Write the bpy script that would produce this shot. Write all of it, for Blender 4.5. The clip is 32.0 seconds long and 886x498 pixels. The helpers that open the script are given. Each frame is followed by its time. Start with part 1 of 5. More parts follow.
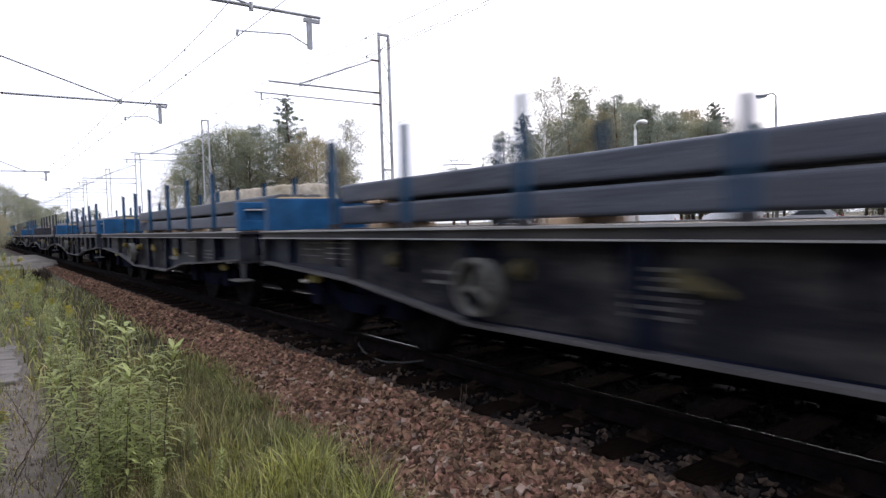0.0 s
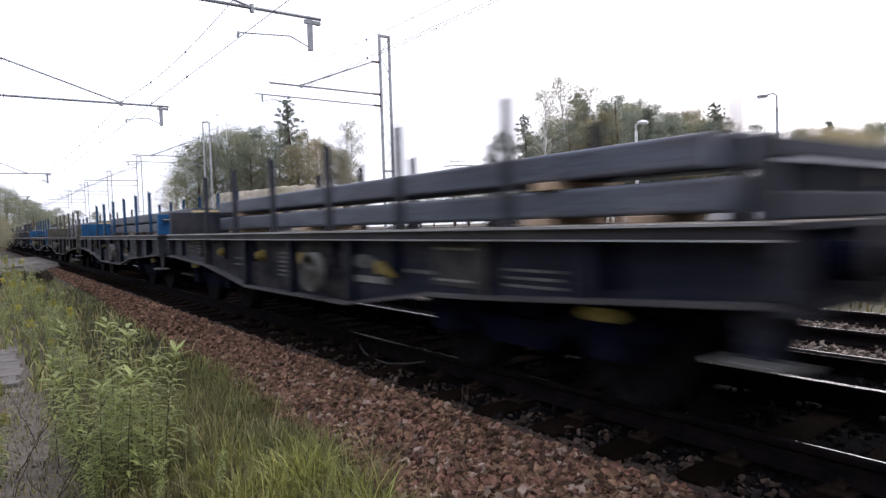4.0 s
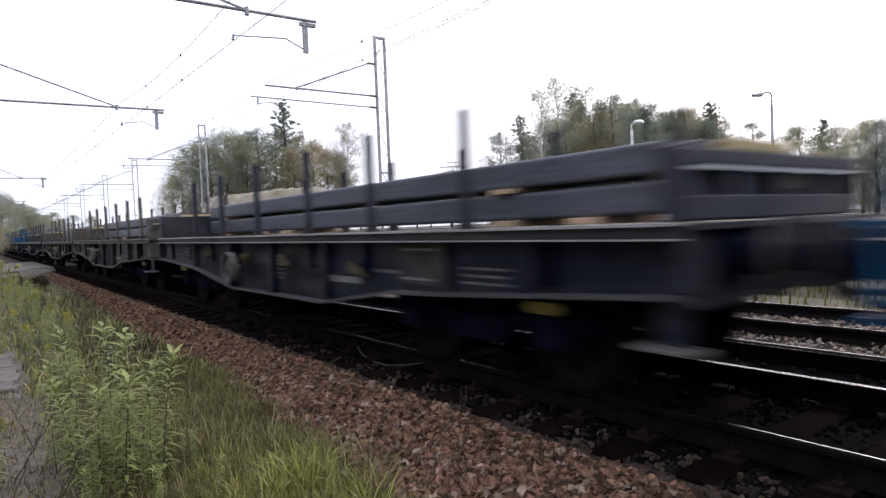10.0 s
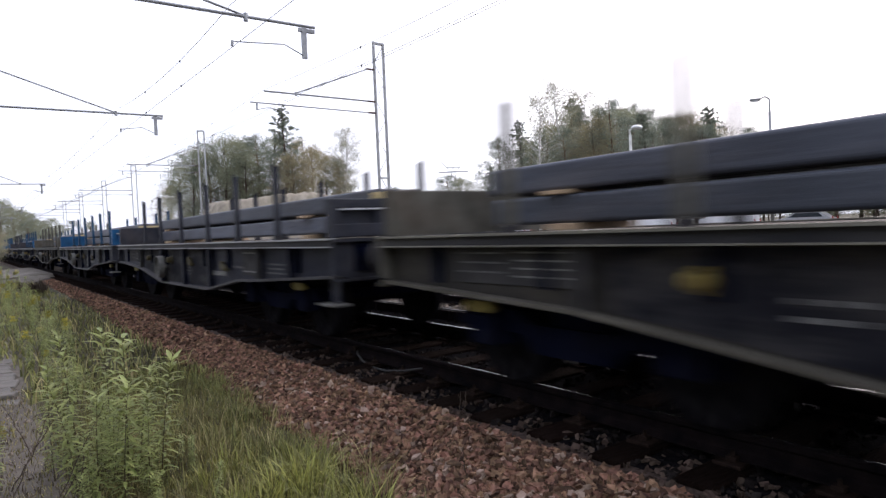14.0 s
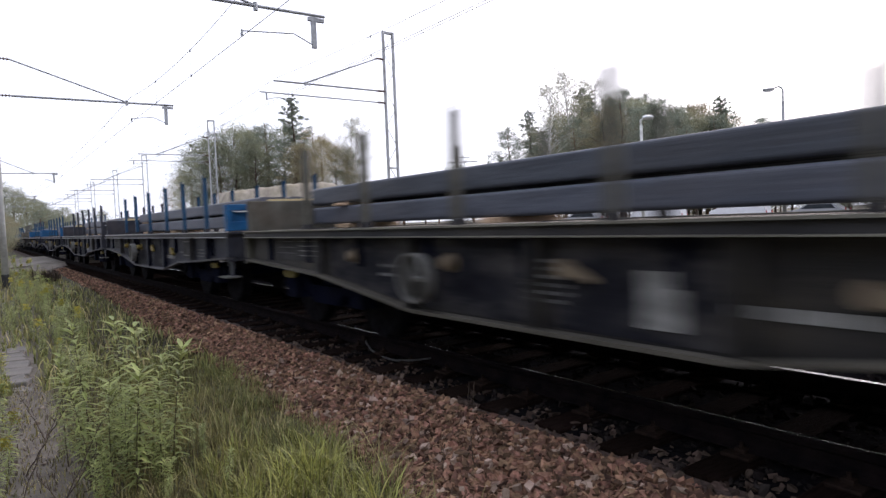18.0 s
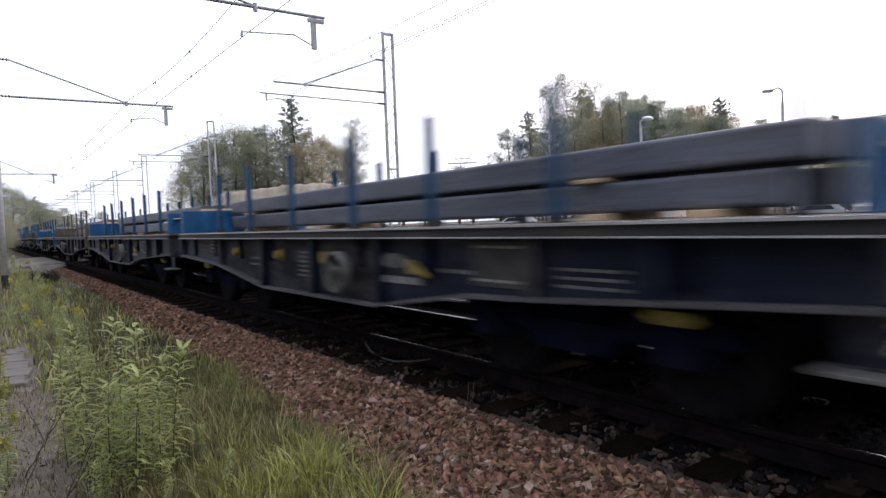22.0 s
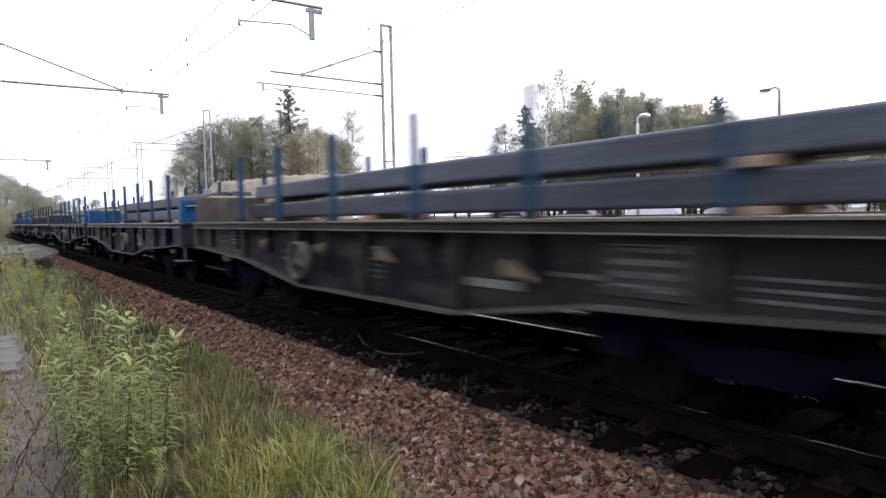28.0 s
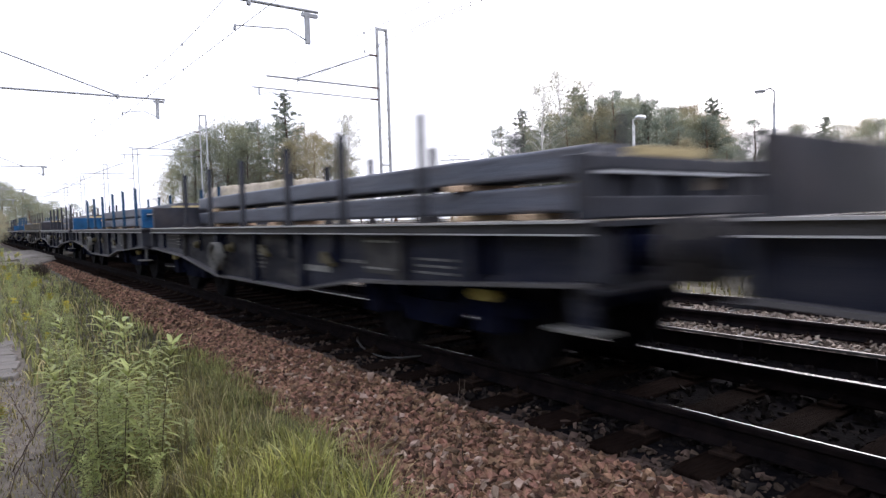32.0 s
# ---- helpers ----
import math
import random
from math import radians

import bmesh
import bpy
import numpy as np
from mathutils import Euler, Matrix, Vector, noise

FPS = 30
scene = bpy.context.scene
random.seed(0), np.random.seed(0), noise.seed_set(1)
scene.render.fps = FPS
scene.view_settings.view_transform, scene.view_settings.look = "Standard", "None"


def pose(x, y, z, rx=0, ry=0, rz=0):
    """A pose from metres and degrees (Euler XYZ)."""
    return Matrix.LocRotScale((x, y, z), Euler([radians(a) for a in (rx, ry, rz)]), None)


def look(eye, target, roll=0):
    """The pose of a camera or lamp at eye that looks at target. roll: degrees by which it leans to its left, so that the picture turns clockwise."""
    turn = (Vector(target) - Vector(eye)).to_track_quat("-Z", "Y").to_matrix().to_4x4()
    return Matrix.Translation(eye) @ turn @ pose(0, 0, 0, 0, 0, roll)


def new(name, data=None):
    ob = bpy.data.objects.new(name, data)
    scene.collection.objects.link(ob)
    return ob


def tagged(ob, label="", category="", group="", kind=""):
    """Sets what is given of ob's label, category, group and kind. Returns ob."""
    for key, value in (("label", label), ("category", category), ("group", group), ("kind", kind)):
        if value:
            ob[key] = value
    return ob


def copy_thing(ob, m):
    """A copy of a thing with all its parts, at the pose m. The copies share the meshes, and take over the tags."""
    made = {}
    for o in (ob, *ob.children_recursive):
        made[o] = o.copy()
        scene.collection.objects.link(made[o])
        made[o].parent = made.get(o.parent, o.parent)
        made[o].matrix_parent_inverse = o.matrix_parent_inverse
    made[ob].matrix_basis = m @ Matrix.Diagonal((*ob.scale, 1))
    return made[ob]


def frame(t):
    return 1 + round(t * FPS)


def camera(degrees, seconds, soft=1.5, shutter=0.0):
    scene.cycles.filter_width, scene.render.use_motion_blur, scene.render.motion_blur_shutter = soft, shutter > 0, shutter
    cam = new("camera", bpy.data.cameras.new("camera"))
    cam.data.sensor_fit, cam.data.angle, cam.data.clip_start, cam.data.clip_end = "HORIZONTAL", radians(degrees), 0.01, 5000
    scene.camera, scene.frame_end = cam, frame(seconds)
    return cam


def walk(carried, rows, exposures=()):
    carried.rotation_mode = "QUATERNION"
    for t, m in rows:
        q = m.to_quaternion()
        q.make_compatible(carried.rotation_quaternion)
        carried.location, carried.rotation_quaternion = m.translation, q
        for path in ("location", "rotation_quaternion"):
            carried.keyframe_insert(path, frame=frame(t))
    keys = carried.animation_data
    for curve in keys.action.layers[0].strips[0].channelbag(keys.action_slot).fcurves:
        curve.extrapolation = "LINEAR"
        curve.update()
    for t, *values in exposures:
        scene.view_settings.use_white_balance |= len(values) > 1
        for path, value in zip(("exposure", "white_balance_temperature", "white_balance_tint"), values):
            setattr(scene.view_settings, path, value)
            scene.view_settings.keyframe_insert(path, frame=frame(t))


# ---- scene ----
# The camera stands beside the line; the track runs along y, z = 0 is the ground by its toe.
cam = camera(70.3, 32.0, soft=1.4, shutter=0.78)
EYE = 1.67
ROWS = [
    (0, -36.87, -2.40, 1.67),
    (0.5, -36.75, -2.39, 1.61),
    (1, -36.86, -2.30, 1.64),
    (1.5, -36.83, -2.47, 1.57),
    (2, -36.70, -2.58, 1.72),
    (2.5, -36.71, -2.64, 1.70),
    (4.5, -36.83, -2.15, 1.85),
    (5, -36.91, -2.05, 1.83),
    (5.5, -36.91, -1.97, 1.87),
    (6, -36.85, -1.77, 1.82),
    (6.5, -36.93, -1.92, 1.84),
    (7, -36.77, -2.05, 1.78),
    (7.5, -36.98, -2.09, 1.87),
    (8, -37.06, -2.28, 1.92),
    (8.5, -37.11, -2.07, 2.19),
    (9, -36.91, -2.09, 2.30),
    (9.5, -37.01, -2.11, 2.34),
    (10, -37.06, -2.20, 2.32),
    (10.5, -36.92, -2.24, 2.48),
    (11, -37.11, -2.53, 2.46),
    (11.5, -37.18, -2.16, 2.48),
    (12, -37.36, -2.18, 2.42),
    (12.5, -37.38, -1.91, 2.43),
    (13, -37.22, -1.85, 2.50),
    (13.5, -37.19, -1.77, 2.41),
    (14, -37.15, -1.74, 2.44),
    (14.5, -36.96, -1.68, 2.34),
    (16.5, -36.85, -2.59, 2.25),
    (17, -36.48, -2.23, 2.24),
    (17.5, -36.10, -2.66, 2.16),
    (18, -36.32, -2.59, 2.25),
    (18.5, -36.36, -2.84, 2.36),
    (19, -36.18, -2.88, 2.46),
    (19.5, -36.34, -2.68, 2.42),
    (20, -36.58, -2.93, 2.30),
    (20.5, -36.66, -2.73, 2.10),
    (21, -36.57, -2.56, 2.05),
    (21.5, -36.35, -2.72, 2.13),
    (22, -36.35, -2.50, 2.21),
    (22.5, -36.52, -2.34, 2.14),
    (23, -36.47, -2.48, 2.00),
    (23.5, -36.41, -2.58, 1.90),
    (24, -36.39, -2.61, 2.02),
    (24.5, -36.32, -2.62, 1.78),
    (25, -36.66, -2.65, 1.72),
    (25.5, -36.57, -2.46, 1.78),
    (27.5, -36.84, -3.22, 1.38),
    (28, -36.76, -3.10, 1.22),
    (28.5, -36.81, -3.44, 1.18),
    (29, -37.03, -3.44, 1.12),
    (29.5, -37.01, -3.56, 1.05),
    (30, -37.01, -3.84, 1.06),
    (30.5, -37.10, -3.25, 1.31),
    (31, -37.03, -3.00, 1.23),
    (31.5, -37.04, -2.89, 1.31),
    (32, -37.03, -2.83, 1.66),
]
walk(cam, [(t, pose(0, 0, EYE, 90 + pitch, roll, yaw)) for t, yaw, pitch, roll in ROWS],
     [(0.0, 0.36, 6050, 18), (5.0, 0.28, 6050, 18), (19.0, 0.24, 6050, 18), (25.0, 0.31, 6050, 18), (28.0, 0.58, 6050, 18), (30.0, 0.74, 6050, 18), (32.0, 0.64, 6050, 18)])

# ---- world, sun ----
world = bpy.data.worlds.new("overcast")
scene.world = world
world.use_nodes = True
wn, wl = world.node_tree.nodes, world.node_tree.links
wn.clear()
sky = wn.new("ShaderNodeTexSky")
sky.sky_type, sky.sun_disc = "NISHITA", False
sky.sun_elevation, sky.sun_rotation = radians(38), radians(75)
sky.air_density, sky.dust_density = 0.7, 9.0
bg_sky, bg_cloud, both, out = (wn.new("ShaderNodeBackground"), wn.new("ShaderNodeBackground"), wn.new("ShaderNodeAddShader"), wn.new("ShaderNodeOutputWorld"))
wl.new(sky.outputs[0], bg_sky.inputs[0])
bg_sky.inputs[1].default_value = 0.06
bg_cloud.inputs[0].default_value = (0.93, 0.96, 1.0, 1)
bg_cloud.inputs[1].default_value = 1.0
wl.new(bg_sky.outputs[0], both.inputs[0])
wl.new(bg_cloud.outputs[0], both.inputs[1])
wl.new(both.outputs[0], out.inputs[0])
sun = new("sun", bpy.data.lights.new("sun", "SUN"))
sun.data.energy, sun.data.angle, sun.data.color = 0.8, radians(25), (1.0, 0.97, 0.92)
sun.matrix_world = look((60, 20, 50), (0, 0, 0))


# ---- materials ----
def lin(c):
    return tuple(c) + (1.0,)


def material(name, dark, light, scale=8.0, rough=0.8, metal=0.0, bump=0.0, bump_scale=60.0, detail=6.0, grime=None, grime_scale=1.2, grime_amount=0.5, per_object=0.0, per_island=0.0, stretch=(1, 1, 1), spec=0.35, translucent=0.0):
    """Two-scale noise colour between dark and light, grime patches, fine bump."""
    m = bpy.data.materials.new(name)
    m.use_nodes = True
    n, l = m.node_tree.nodes, m.node_tree.links
    b = n["Principled BSDF"]
    tc = n.new("ShaderNodeTexCoord")
    mp = n.new("ShaderNodeMapping")
    mp.inputs["Scale"].default_value = stretch
    l.new(tc.outputs["Object"], mp.inputs[0])
    no = n.new("ShaderNodeTexNoise")
    no.inputs["Scale"].default_value, no.inputs["Detail"].default_value = scale, detail
    l.new(mp.outputs[0], no.inputs["Vector"])
    ramp = n.new("ShaderNodeValToRGB")
    ramp.color_ramp.elements[0].position, ramp.color_ramp.elements[1].position = 0.3, 0.7
    ramp.color_ramp.elements[0].color, ramp.color_ramp.elements[1].color = lin(dark), lin(light)
    l.new(no.outputs["Fac"], ramp.inputs[0])
    colour = ramp.outputs[0]
    if grime:
        g = n.new("ShaderNodeTexNoise")
        g.inputs["Scale"].default_value, g.inputs["Detail"].default_value, g.inputs["Roughness"].default_value = grime_scale, 8.0, 0.65
        l.new(mp.outputs[0], g.inputs["Vector"])
        gr = n.new("ShaderNodeValToRGB")
        gr.color_ramp.elements[0].position, gr.color_ramp.elements[1].position = 0.45, 0.68
        gr.color_ramp.elements[0].color, gr.color_ramp.elements[1].color = (0, 0, 0, 1), (grime_amount,) * 3 + (1,)
        l.new(g.outputs["Fac"], gr.inputs[0])
        mx = n.new("ShaderNodeMix")
        mx.data_type = "RGBA"
        l.new(gr.outputs[0], mx.inputs[0])
        l.new(colour, mx.inputs[6])
        mx.inputs[7].default_value = lin(grime)
        colour = mx.outputs[2]
    if per_object or per_island:
        if per_object:
            src = n.new("ShaderNodeObjectInfo").outputs["Random"]
        else:
            src = n.new("ShaderNodeNewGeometry").outputs["Random Per Island"]
        hs = n.new("ShaderNodeHueSaturation")
        amt = per_object or per_island
        mr = n.new("ShaderNodeMapRange")
        mr.inputs[3].default_value, mr.inputs[4].default_value = 1 - amt, 1 + amt
        l.new(src, mr.inputs[0])
        l.new(mr.outputs[0], hs.inputs["Value"])
        mr2 = n.new("ShaderNodeMapRange")
        mr2.inputs[3].default_value, mr2.inputs[4].default_value = 0.5 - amt * 0.02, 0.5 + amt * 0.03
        mul = n.new("ShaderNodeMath")
        mul.operation = "MULTIPLY"
        mul.inputs[1].default_value = 7.31
        fr = n.new("ShaderNodeMath")
        fr.operation = "FRACT"
        l.new(src, mul.inputs[0])
        l.new(mul.outputs[0], fr.inputs[0])
        l.new(fr.outputs[0], mr2.inputs[0])
        l.new(mr2.outputs[0], hs.inputs["Hue"])
        l.new(colour, hs.inputs["Color"])
        colour = hs.outputs[0]
    l.new(colour, b.inputs["Base Color"])
    b.inputs["Roughness"].default_value, b.inputs["Metallic"].default_value = rough, metal
    b.inputs["Specular IOR Level"].default_value = spec
    if bump:
        bn = n.new("ShaderNodeTexNoise")
        bn.inputs["Scale"].default_value, bn.inputs["Detail"].default_value = bump_scale, 5.0
        l.new(mp.outputs[0], bn.inputs["Vector"])
        bp = n.new("ShaderNodeBump")
        bp.inputs["Strength"].default_value, bp.inputs["Distance"].default_value = bump, 0.02
        l.new(bn.outputs["Fac"], bp.inputs["Height"])
        l.new(bp.outputs[0], b.inputs["Normal"])
    if translucent:
        tr = n.new("ShaderNodeBsdfTranslucent")
        l.new(colour, tr.inputs[0])
        ms = n.new("ShaderNodeMixShader")
        ms.inputs[0].default_value = translucent
        l.new(b.outputs[0], ms.inputs[1])
        l.new(tr.outputs[0], ms.inputs[2])
        l.new(ms.outputs[0], n["Material Output"].inputs[0])
    return m


M = dict(
    soil=material("soil", (0.025, 0.022, 0.012), (0.075, 0.066, 0.03), 3, 0.95, bump=0.6, bump_scale=25, grime=(0.09, 0.078, 0.055), grime_scale=0.35, grime_amount=0.7),
    path=material("path", (0.065, 0.056, 0.045), (0.175, 0.15, 0.125), 4, 0.95, bump=0.8, bump_scale=30, grime=(0.07, 0.065, 0.045), grime_scale=2.0),
    ballast_bed=material("ballast_bed", (0.025, 0.017, 0.014), (0.085, 0.06, 0.05), 22, 0.95, bump=1.0, bump_scale=30, grime=(0.06, 0.05, 0.045), grime_scale=0.8, spec=0.15),
    # Shade under the train is put into this bed tone.
    shaded_bed=material("shaded_bed", (0.003, 0.003, 0.004), (0.01, 0.009, 0.01), 18, 0.9, bump=1.0, bump_scale=30, grime=(0.007, 0.006, 0.006), grime_scale=0.8, spec=0.01),
    stone=material("stone", (0.074, 0.042, 0.028), (0.262, 0.148, 0.099), 18, 0.9, bump=0.4, bump_scale=70, per_island=0.7, spec=0.2),
    stone_grey=material("stone_grey", (0.12, 0.092, 0.072), (0.29, 0.235, 0.19), 14, 0.9, bump=0.4, bump_scale=70, per_island=0.35),
    stone_pale=material("stone_pale", (0.19, 0.13, 0.095), (0.37, 0.275, 0.22), 16, 0.9, bump=0.4, bump_scale=70, per_island=0.4, spec=0.2),
    # Stone and sleeper tones lowered to carry the shade beneath the train.
    stone_shaded=material("stone_shaded", (0.035, 0.025, 0.02), (0.11, 0.08, 0.065), 14, 0.9, bump=0.4, bump_scale=70, per_island=0.45, spec=0.01),
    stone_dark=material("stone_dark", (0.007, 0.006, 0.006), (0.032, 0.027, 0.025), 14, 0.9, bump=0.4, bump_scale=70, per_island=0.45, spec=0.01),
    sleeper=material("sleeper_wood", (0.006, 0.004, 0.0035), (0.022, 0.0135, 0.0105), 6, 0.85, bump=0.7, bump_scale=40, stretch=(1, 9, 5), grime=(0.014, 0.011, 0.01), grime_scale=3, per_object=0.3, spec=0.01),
    old_paving=material("old_paving", (0.1, 0.093, 0.085), (0.2, 0.187, 0.17), 3, 0.9, bump=0.4, grime=(0.07, 0.06, 0.05), grime_scale=0.8),
    road_dust=material("road_dust", (0.085, 0.073, 0.06), (0.2, 0.178, 0.15), 1.1, 0.9, bump=0.4, grime=(0.06, 0.05, 0.036), grime_scale=0.5, grime_amount=0.8),
    concrete=material("concrete", (0.11, 0.1, 0.09), (0.22, 0.205, 0.185), 5, 0.9, bump=0.4, grime=(0.13, 0.11, 0.09), grime_scale=1.5, per_object=0.15),
    # Rail sides dropped to near black to take in the wagons' shade.
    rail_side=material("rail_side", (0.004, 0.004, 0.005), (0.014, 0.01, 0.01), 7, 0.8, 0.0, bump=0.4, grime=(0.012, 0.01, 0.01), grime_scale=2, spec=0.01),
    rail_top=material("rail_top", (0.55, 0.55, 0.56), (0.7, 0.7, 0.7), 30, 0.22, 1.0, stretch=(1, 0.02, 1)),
    rail_worn=material("rail_worn", (0.05, 0.047, 0.045), (0.16, 0.15, 0.14), 9, 0.5, 0.3, grime=(0.08, 0.06, 0.05), grime_scale=3),
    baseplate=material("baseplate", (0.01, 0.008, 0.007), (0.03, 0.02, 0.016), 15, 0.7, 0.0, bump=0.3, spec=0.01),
    # Underframe and wheel tones include the deep shade beneath the wagons.
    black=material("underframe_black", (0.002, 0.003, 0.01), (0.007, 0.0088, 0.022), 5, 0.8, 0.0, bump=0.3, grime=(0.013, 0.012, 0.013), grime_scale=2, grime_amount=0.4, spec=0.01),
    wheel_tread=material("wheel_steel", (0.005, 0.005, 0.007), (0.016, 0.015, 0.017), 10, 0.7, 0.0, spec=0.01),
    sill_black=material("sill_black", (0.003, 0.0048, 0.015), (0.0095, 0.0128, 0.031), 3.5, 0.5, 0.0, bump=0.25, grime=(0.057, 0.058, 0.069), grime_scale=1.8, grime_amount=0.48, spec=0.12, stretch=(1, 0.35, 1.4)),
    sill_olive=material("sill_olive", (0.0125, 0.0122, 0.0125), (0.032, 0.03, 0.029), 3.5, 0.55, 0.0, bump=0.25, grime=(0.085, 0.073, 0.055), grime_scale=1.8, grime_amount=0.48, spec=0.16, stretch=(1, 0.35, 1.4)),
    sill_dark=material("sill_dark", (0.0055, 0.0068, 0.017), (0.016, 0.018, 0.034), 3.5, 0.5, 0.0, bump=0.25, grime=(0.067, 0.066, 0.073), grime_scale=1.8, grime_amount=0.48, spec=0.12, stretch=(1, 0.35, 1.4)),
    web_dust=material("web_dust", (0.005, 0.0055, 0.01), (0.021, 0.021, 0.027), 4, 0.75, 0.0, bump=0.2, grime=(0.125, 0.117, 0.11), grime_scale=2.6, grime_amount=0.45, stretch=(1, 0.5, 1.3), spec=0.1),
    # Pale strip colour that paints the highlight below the end board's top rail.
    slot_edge=material("slot_edge", (0.4, 0.41, 0.42), (0.6, 0.6, 0.61), 6, 0.5, 0.0, grime=(0.15, 0.15, 0.15), grime_scale=4, grime_amount=0.5),
    edge_grey=material("edge_grey", (0.3, 0.3, 0.31), (0.52, 0.51, 0.52), 5, 0.5, 0.0, bump=0.2, grime=(0.05, 0.045, 0.04), grime_scale=2.5, stretch=(1, 0.3, 1)),
    edge_dark=material("edge_dark", (0.023, 0.023, 0.027), (0.058, 0.056, 0.058), 5, 0.6, 0.0, bump=0.2, grime=(0.1, 0.09, 0.08), grime_scale=2.0, grime_amount=0.5, stretch=(1, 0.3, 1), spec=0.15),
    data_panel=material("data_panel", (0.028, 0.028, 0.031), (0.075, 0.072, 0.072), 5, 0.7, 0.0, bump=0.2, grime=(0.07, 0.066, 0.066), grime_scale=2.5, grime_amount=0.6, spec=0.08),
    flange_grey=material("flange_grey", (0.06, 0.058, 0.064), (0.13, 0.125, 0.13), 5, 0.6, 0.0, bump=0.2, grime=(0.03, 0.028, 0.028), grime_scale=2.0, stretch=(1, 0.3, 1), spec=0.2),
    flange_olive=material("flange_olive", (0.06, 0.056, 0.046), (0.13, 0.12, 0.1), 5, 0.65, 0.0, bump=0.2, grime=(0.03, 0.028, 0.022), grime_scale=2.0, stretch=(1, 0.3, 1), spec=0.2),
    edge_olive=material("edge_olive", (0.14, 0.135, 0.11), (0.28, 0.265, 0.22), 5, 0.6, 0.15, bump=0.2, grime=(0.05, 0.045, 0.035), grime_scale=2.5, stretch=(1, 0.3, 1)),
    blue=material("blue_paint", (0.01, 0.058, 0.15), (0.027, 0.125, 0.275), 4, 0.42, 0.0, bump=0.15, grime=(0.02, 0.06, 0.12), grime_scale=1.6, grime_amount=0.6, spec=0.12),
    stake_blue=material("stake_blue_paint", (0.012, 0.042, 0.085), (0.03, 0.088, 0.17), 5, 0.5, bump=0.15, grime=(0.04, 0.045, 0.05), grime_scale=2.2, grime_amount=0.6, spec=0.12),
    olive=material("olive_paint", (0.068, 0.066, 0.054), (0.14, 0.134, 0.112), 4, 0.65, bump=0.15, grime=(0.075, 0.052, 0.035), grime_scale=1.6, grime_amount=0.5, spec=0.15),
    darkpaint=material("dark_paint", (0.017, 0.0195, 0.027), (0.044, 0.046, 0.058), 4, 0.6, bump=0.15, grime=(0.075, 0.063, 0.06), grime_scale=1.6, grime_amount=0.5, spec=0.2),
    planks=material("deck_planks", (0.08, 0.065, 0.05), (0.18, 0.15, 0.12), 6, 0.9, bump=0.4, stretch=(1, 8, 1), grime=(0.05, 0.045, 0.04), grime_scale=2),
    steel=material("mill_scale_steel", (0.045, 0.052, 0.07), (0.12, 0.134, 0.168), 3, 0.5, 0.1, bump=0.3, bump_scale=18, stretch=(1, 0.22, 1.3), grime=(0.1, 0.082, 0.072), grime_scale=1.3, grime_amount=0.55, per_object=0.25, spec=0.35),
    timber=material("fresh_timber", (0.45, 0.31, 0.19), (0.64, 0.48, 0.33), 7, 0.8, bump=0.3, stretch=(1, 6, 6), per_object=0.25),
    pale_timber=material("pale_timber", (0.4, 0.31, 0.14), (0.56, 0.45, 0.24), 7, 0.8, bump=0.3, stretch=(1, 6, 6)),
    yellow=material("yellow_paint", (0.16, 0.12, 0.02), (0.28, 0.2, 0.045), 9, 0.55, grime=(0.12, 0.1, 0.05), grime_scale=4, grime_amount=0.5),
    dull_yellow=material("dull_yellow_paint", (0.05, 0.042, 0.02), (0.11, 0.09, 0.035), 9, 0.6, grime=(0.03, 0.028, 0.022), grime_scale=4, grime_amount=0.6),
    mustard=material("mustard_paint", (0.16, 0.13, 0.03), (0.28, 0.22, 0.05), 12, 0.7, grime=(0.05, 0.045, 0.03), grime_scale=6, grime_amount=0.7),
    white=material("white_lettering", (0.16, 0.16, 0.155), (0.32, 0.32, 0.31), 12, 0.7, grime=(0.1, 0.1, 0.09), grime_scale=7, grime_amount=0.8, spec=0.1),
    faint=material("faded_lettering", (0.08, 0.08, 0.083), (0.21, 0.21, 0.21), 14, 0.75, grime=(0.03, 0.03, 0.03), grime_scale=5, grime_amount=0.7, spec=0.08),
    spray=material("spray_paint", (0.14, 0.15, 0.09), (0.36, 0.37, 0.22), 5, 0.7, grime=(0.06, 0.06, 0.045), grime_scale=4, grime_amount=0.8),
    tanplate=material("tan_plate", (0.13, 0.1, 0.07), (0.24, 0.19, 0.13), 9, 0.7, grime=(0.1, 0.08, 0.05), grime_scale=4),
    wheelgrey=material("handwheel_grey", (0.1, 0.1, 0.095), (0.2, 0.195, 0.18), 12, 0.6, 0.2, grime=(0.06, 0.055, 0.05), grime_scale=6),
    galv=material("galvanised_steel", (0.26, 0.27, 0.28), (0.42, 0.43, 0.44), 9, 0.5, 0.6, grime=(0.16, 0.14, 0.12), grime_scale=2),
    mast=material("mast_paint", (0.36, 0.365, 0.37), (0.52, 0.525, 0.53), 6, 0.6, 0.0, grime=(0.14, 0.11, 0.09), grime_scale=2),
    insulator=material("insulator", (0.06, 0.03, 0.02), (0.12, 0.06, 0.045), 8, 0.3),
    wire=material("wire", (0.035, 0.035, 0.035), (0.08, 0.08, 0.08), 20, 0.5, 0.6),
    post_white=material("post_white", (0.5, 0.5, 0.48), (0.68, 0.68, 0.65), 8, 0.7, grime=(0.25, 0.24, 0.2), grime_scale=3),
    post_black=material("post_black", (0.015, 0.015, 0.015), (0.04, 0.04, 0.04), 8, 0.7),
    lamp_white=material("lamp_glass", (0.7, 0.72, 0.74), (0.85, 0.86, 0.87), 8, 0.25),
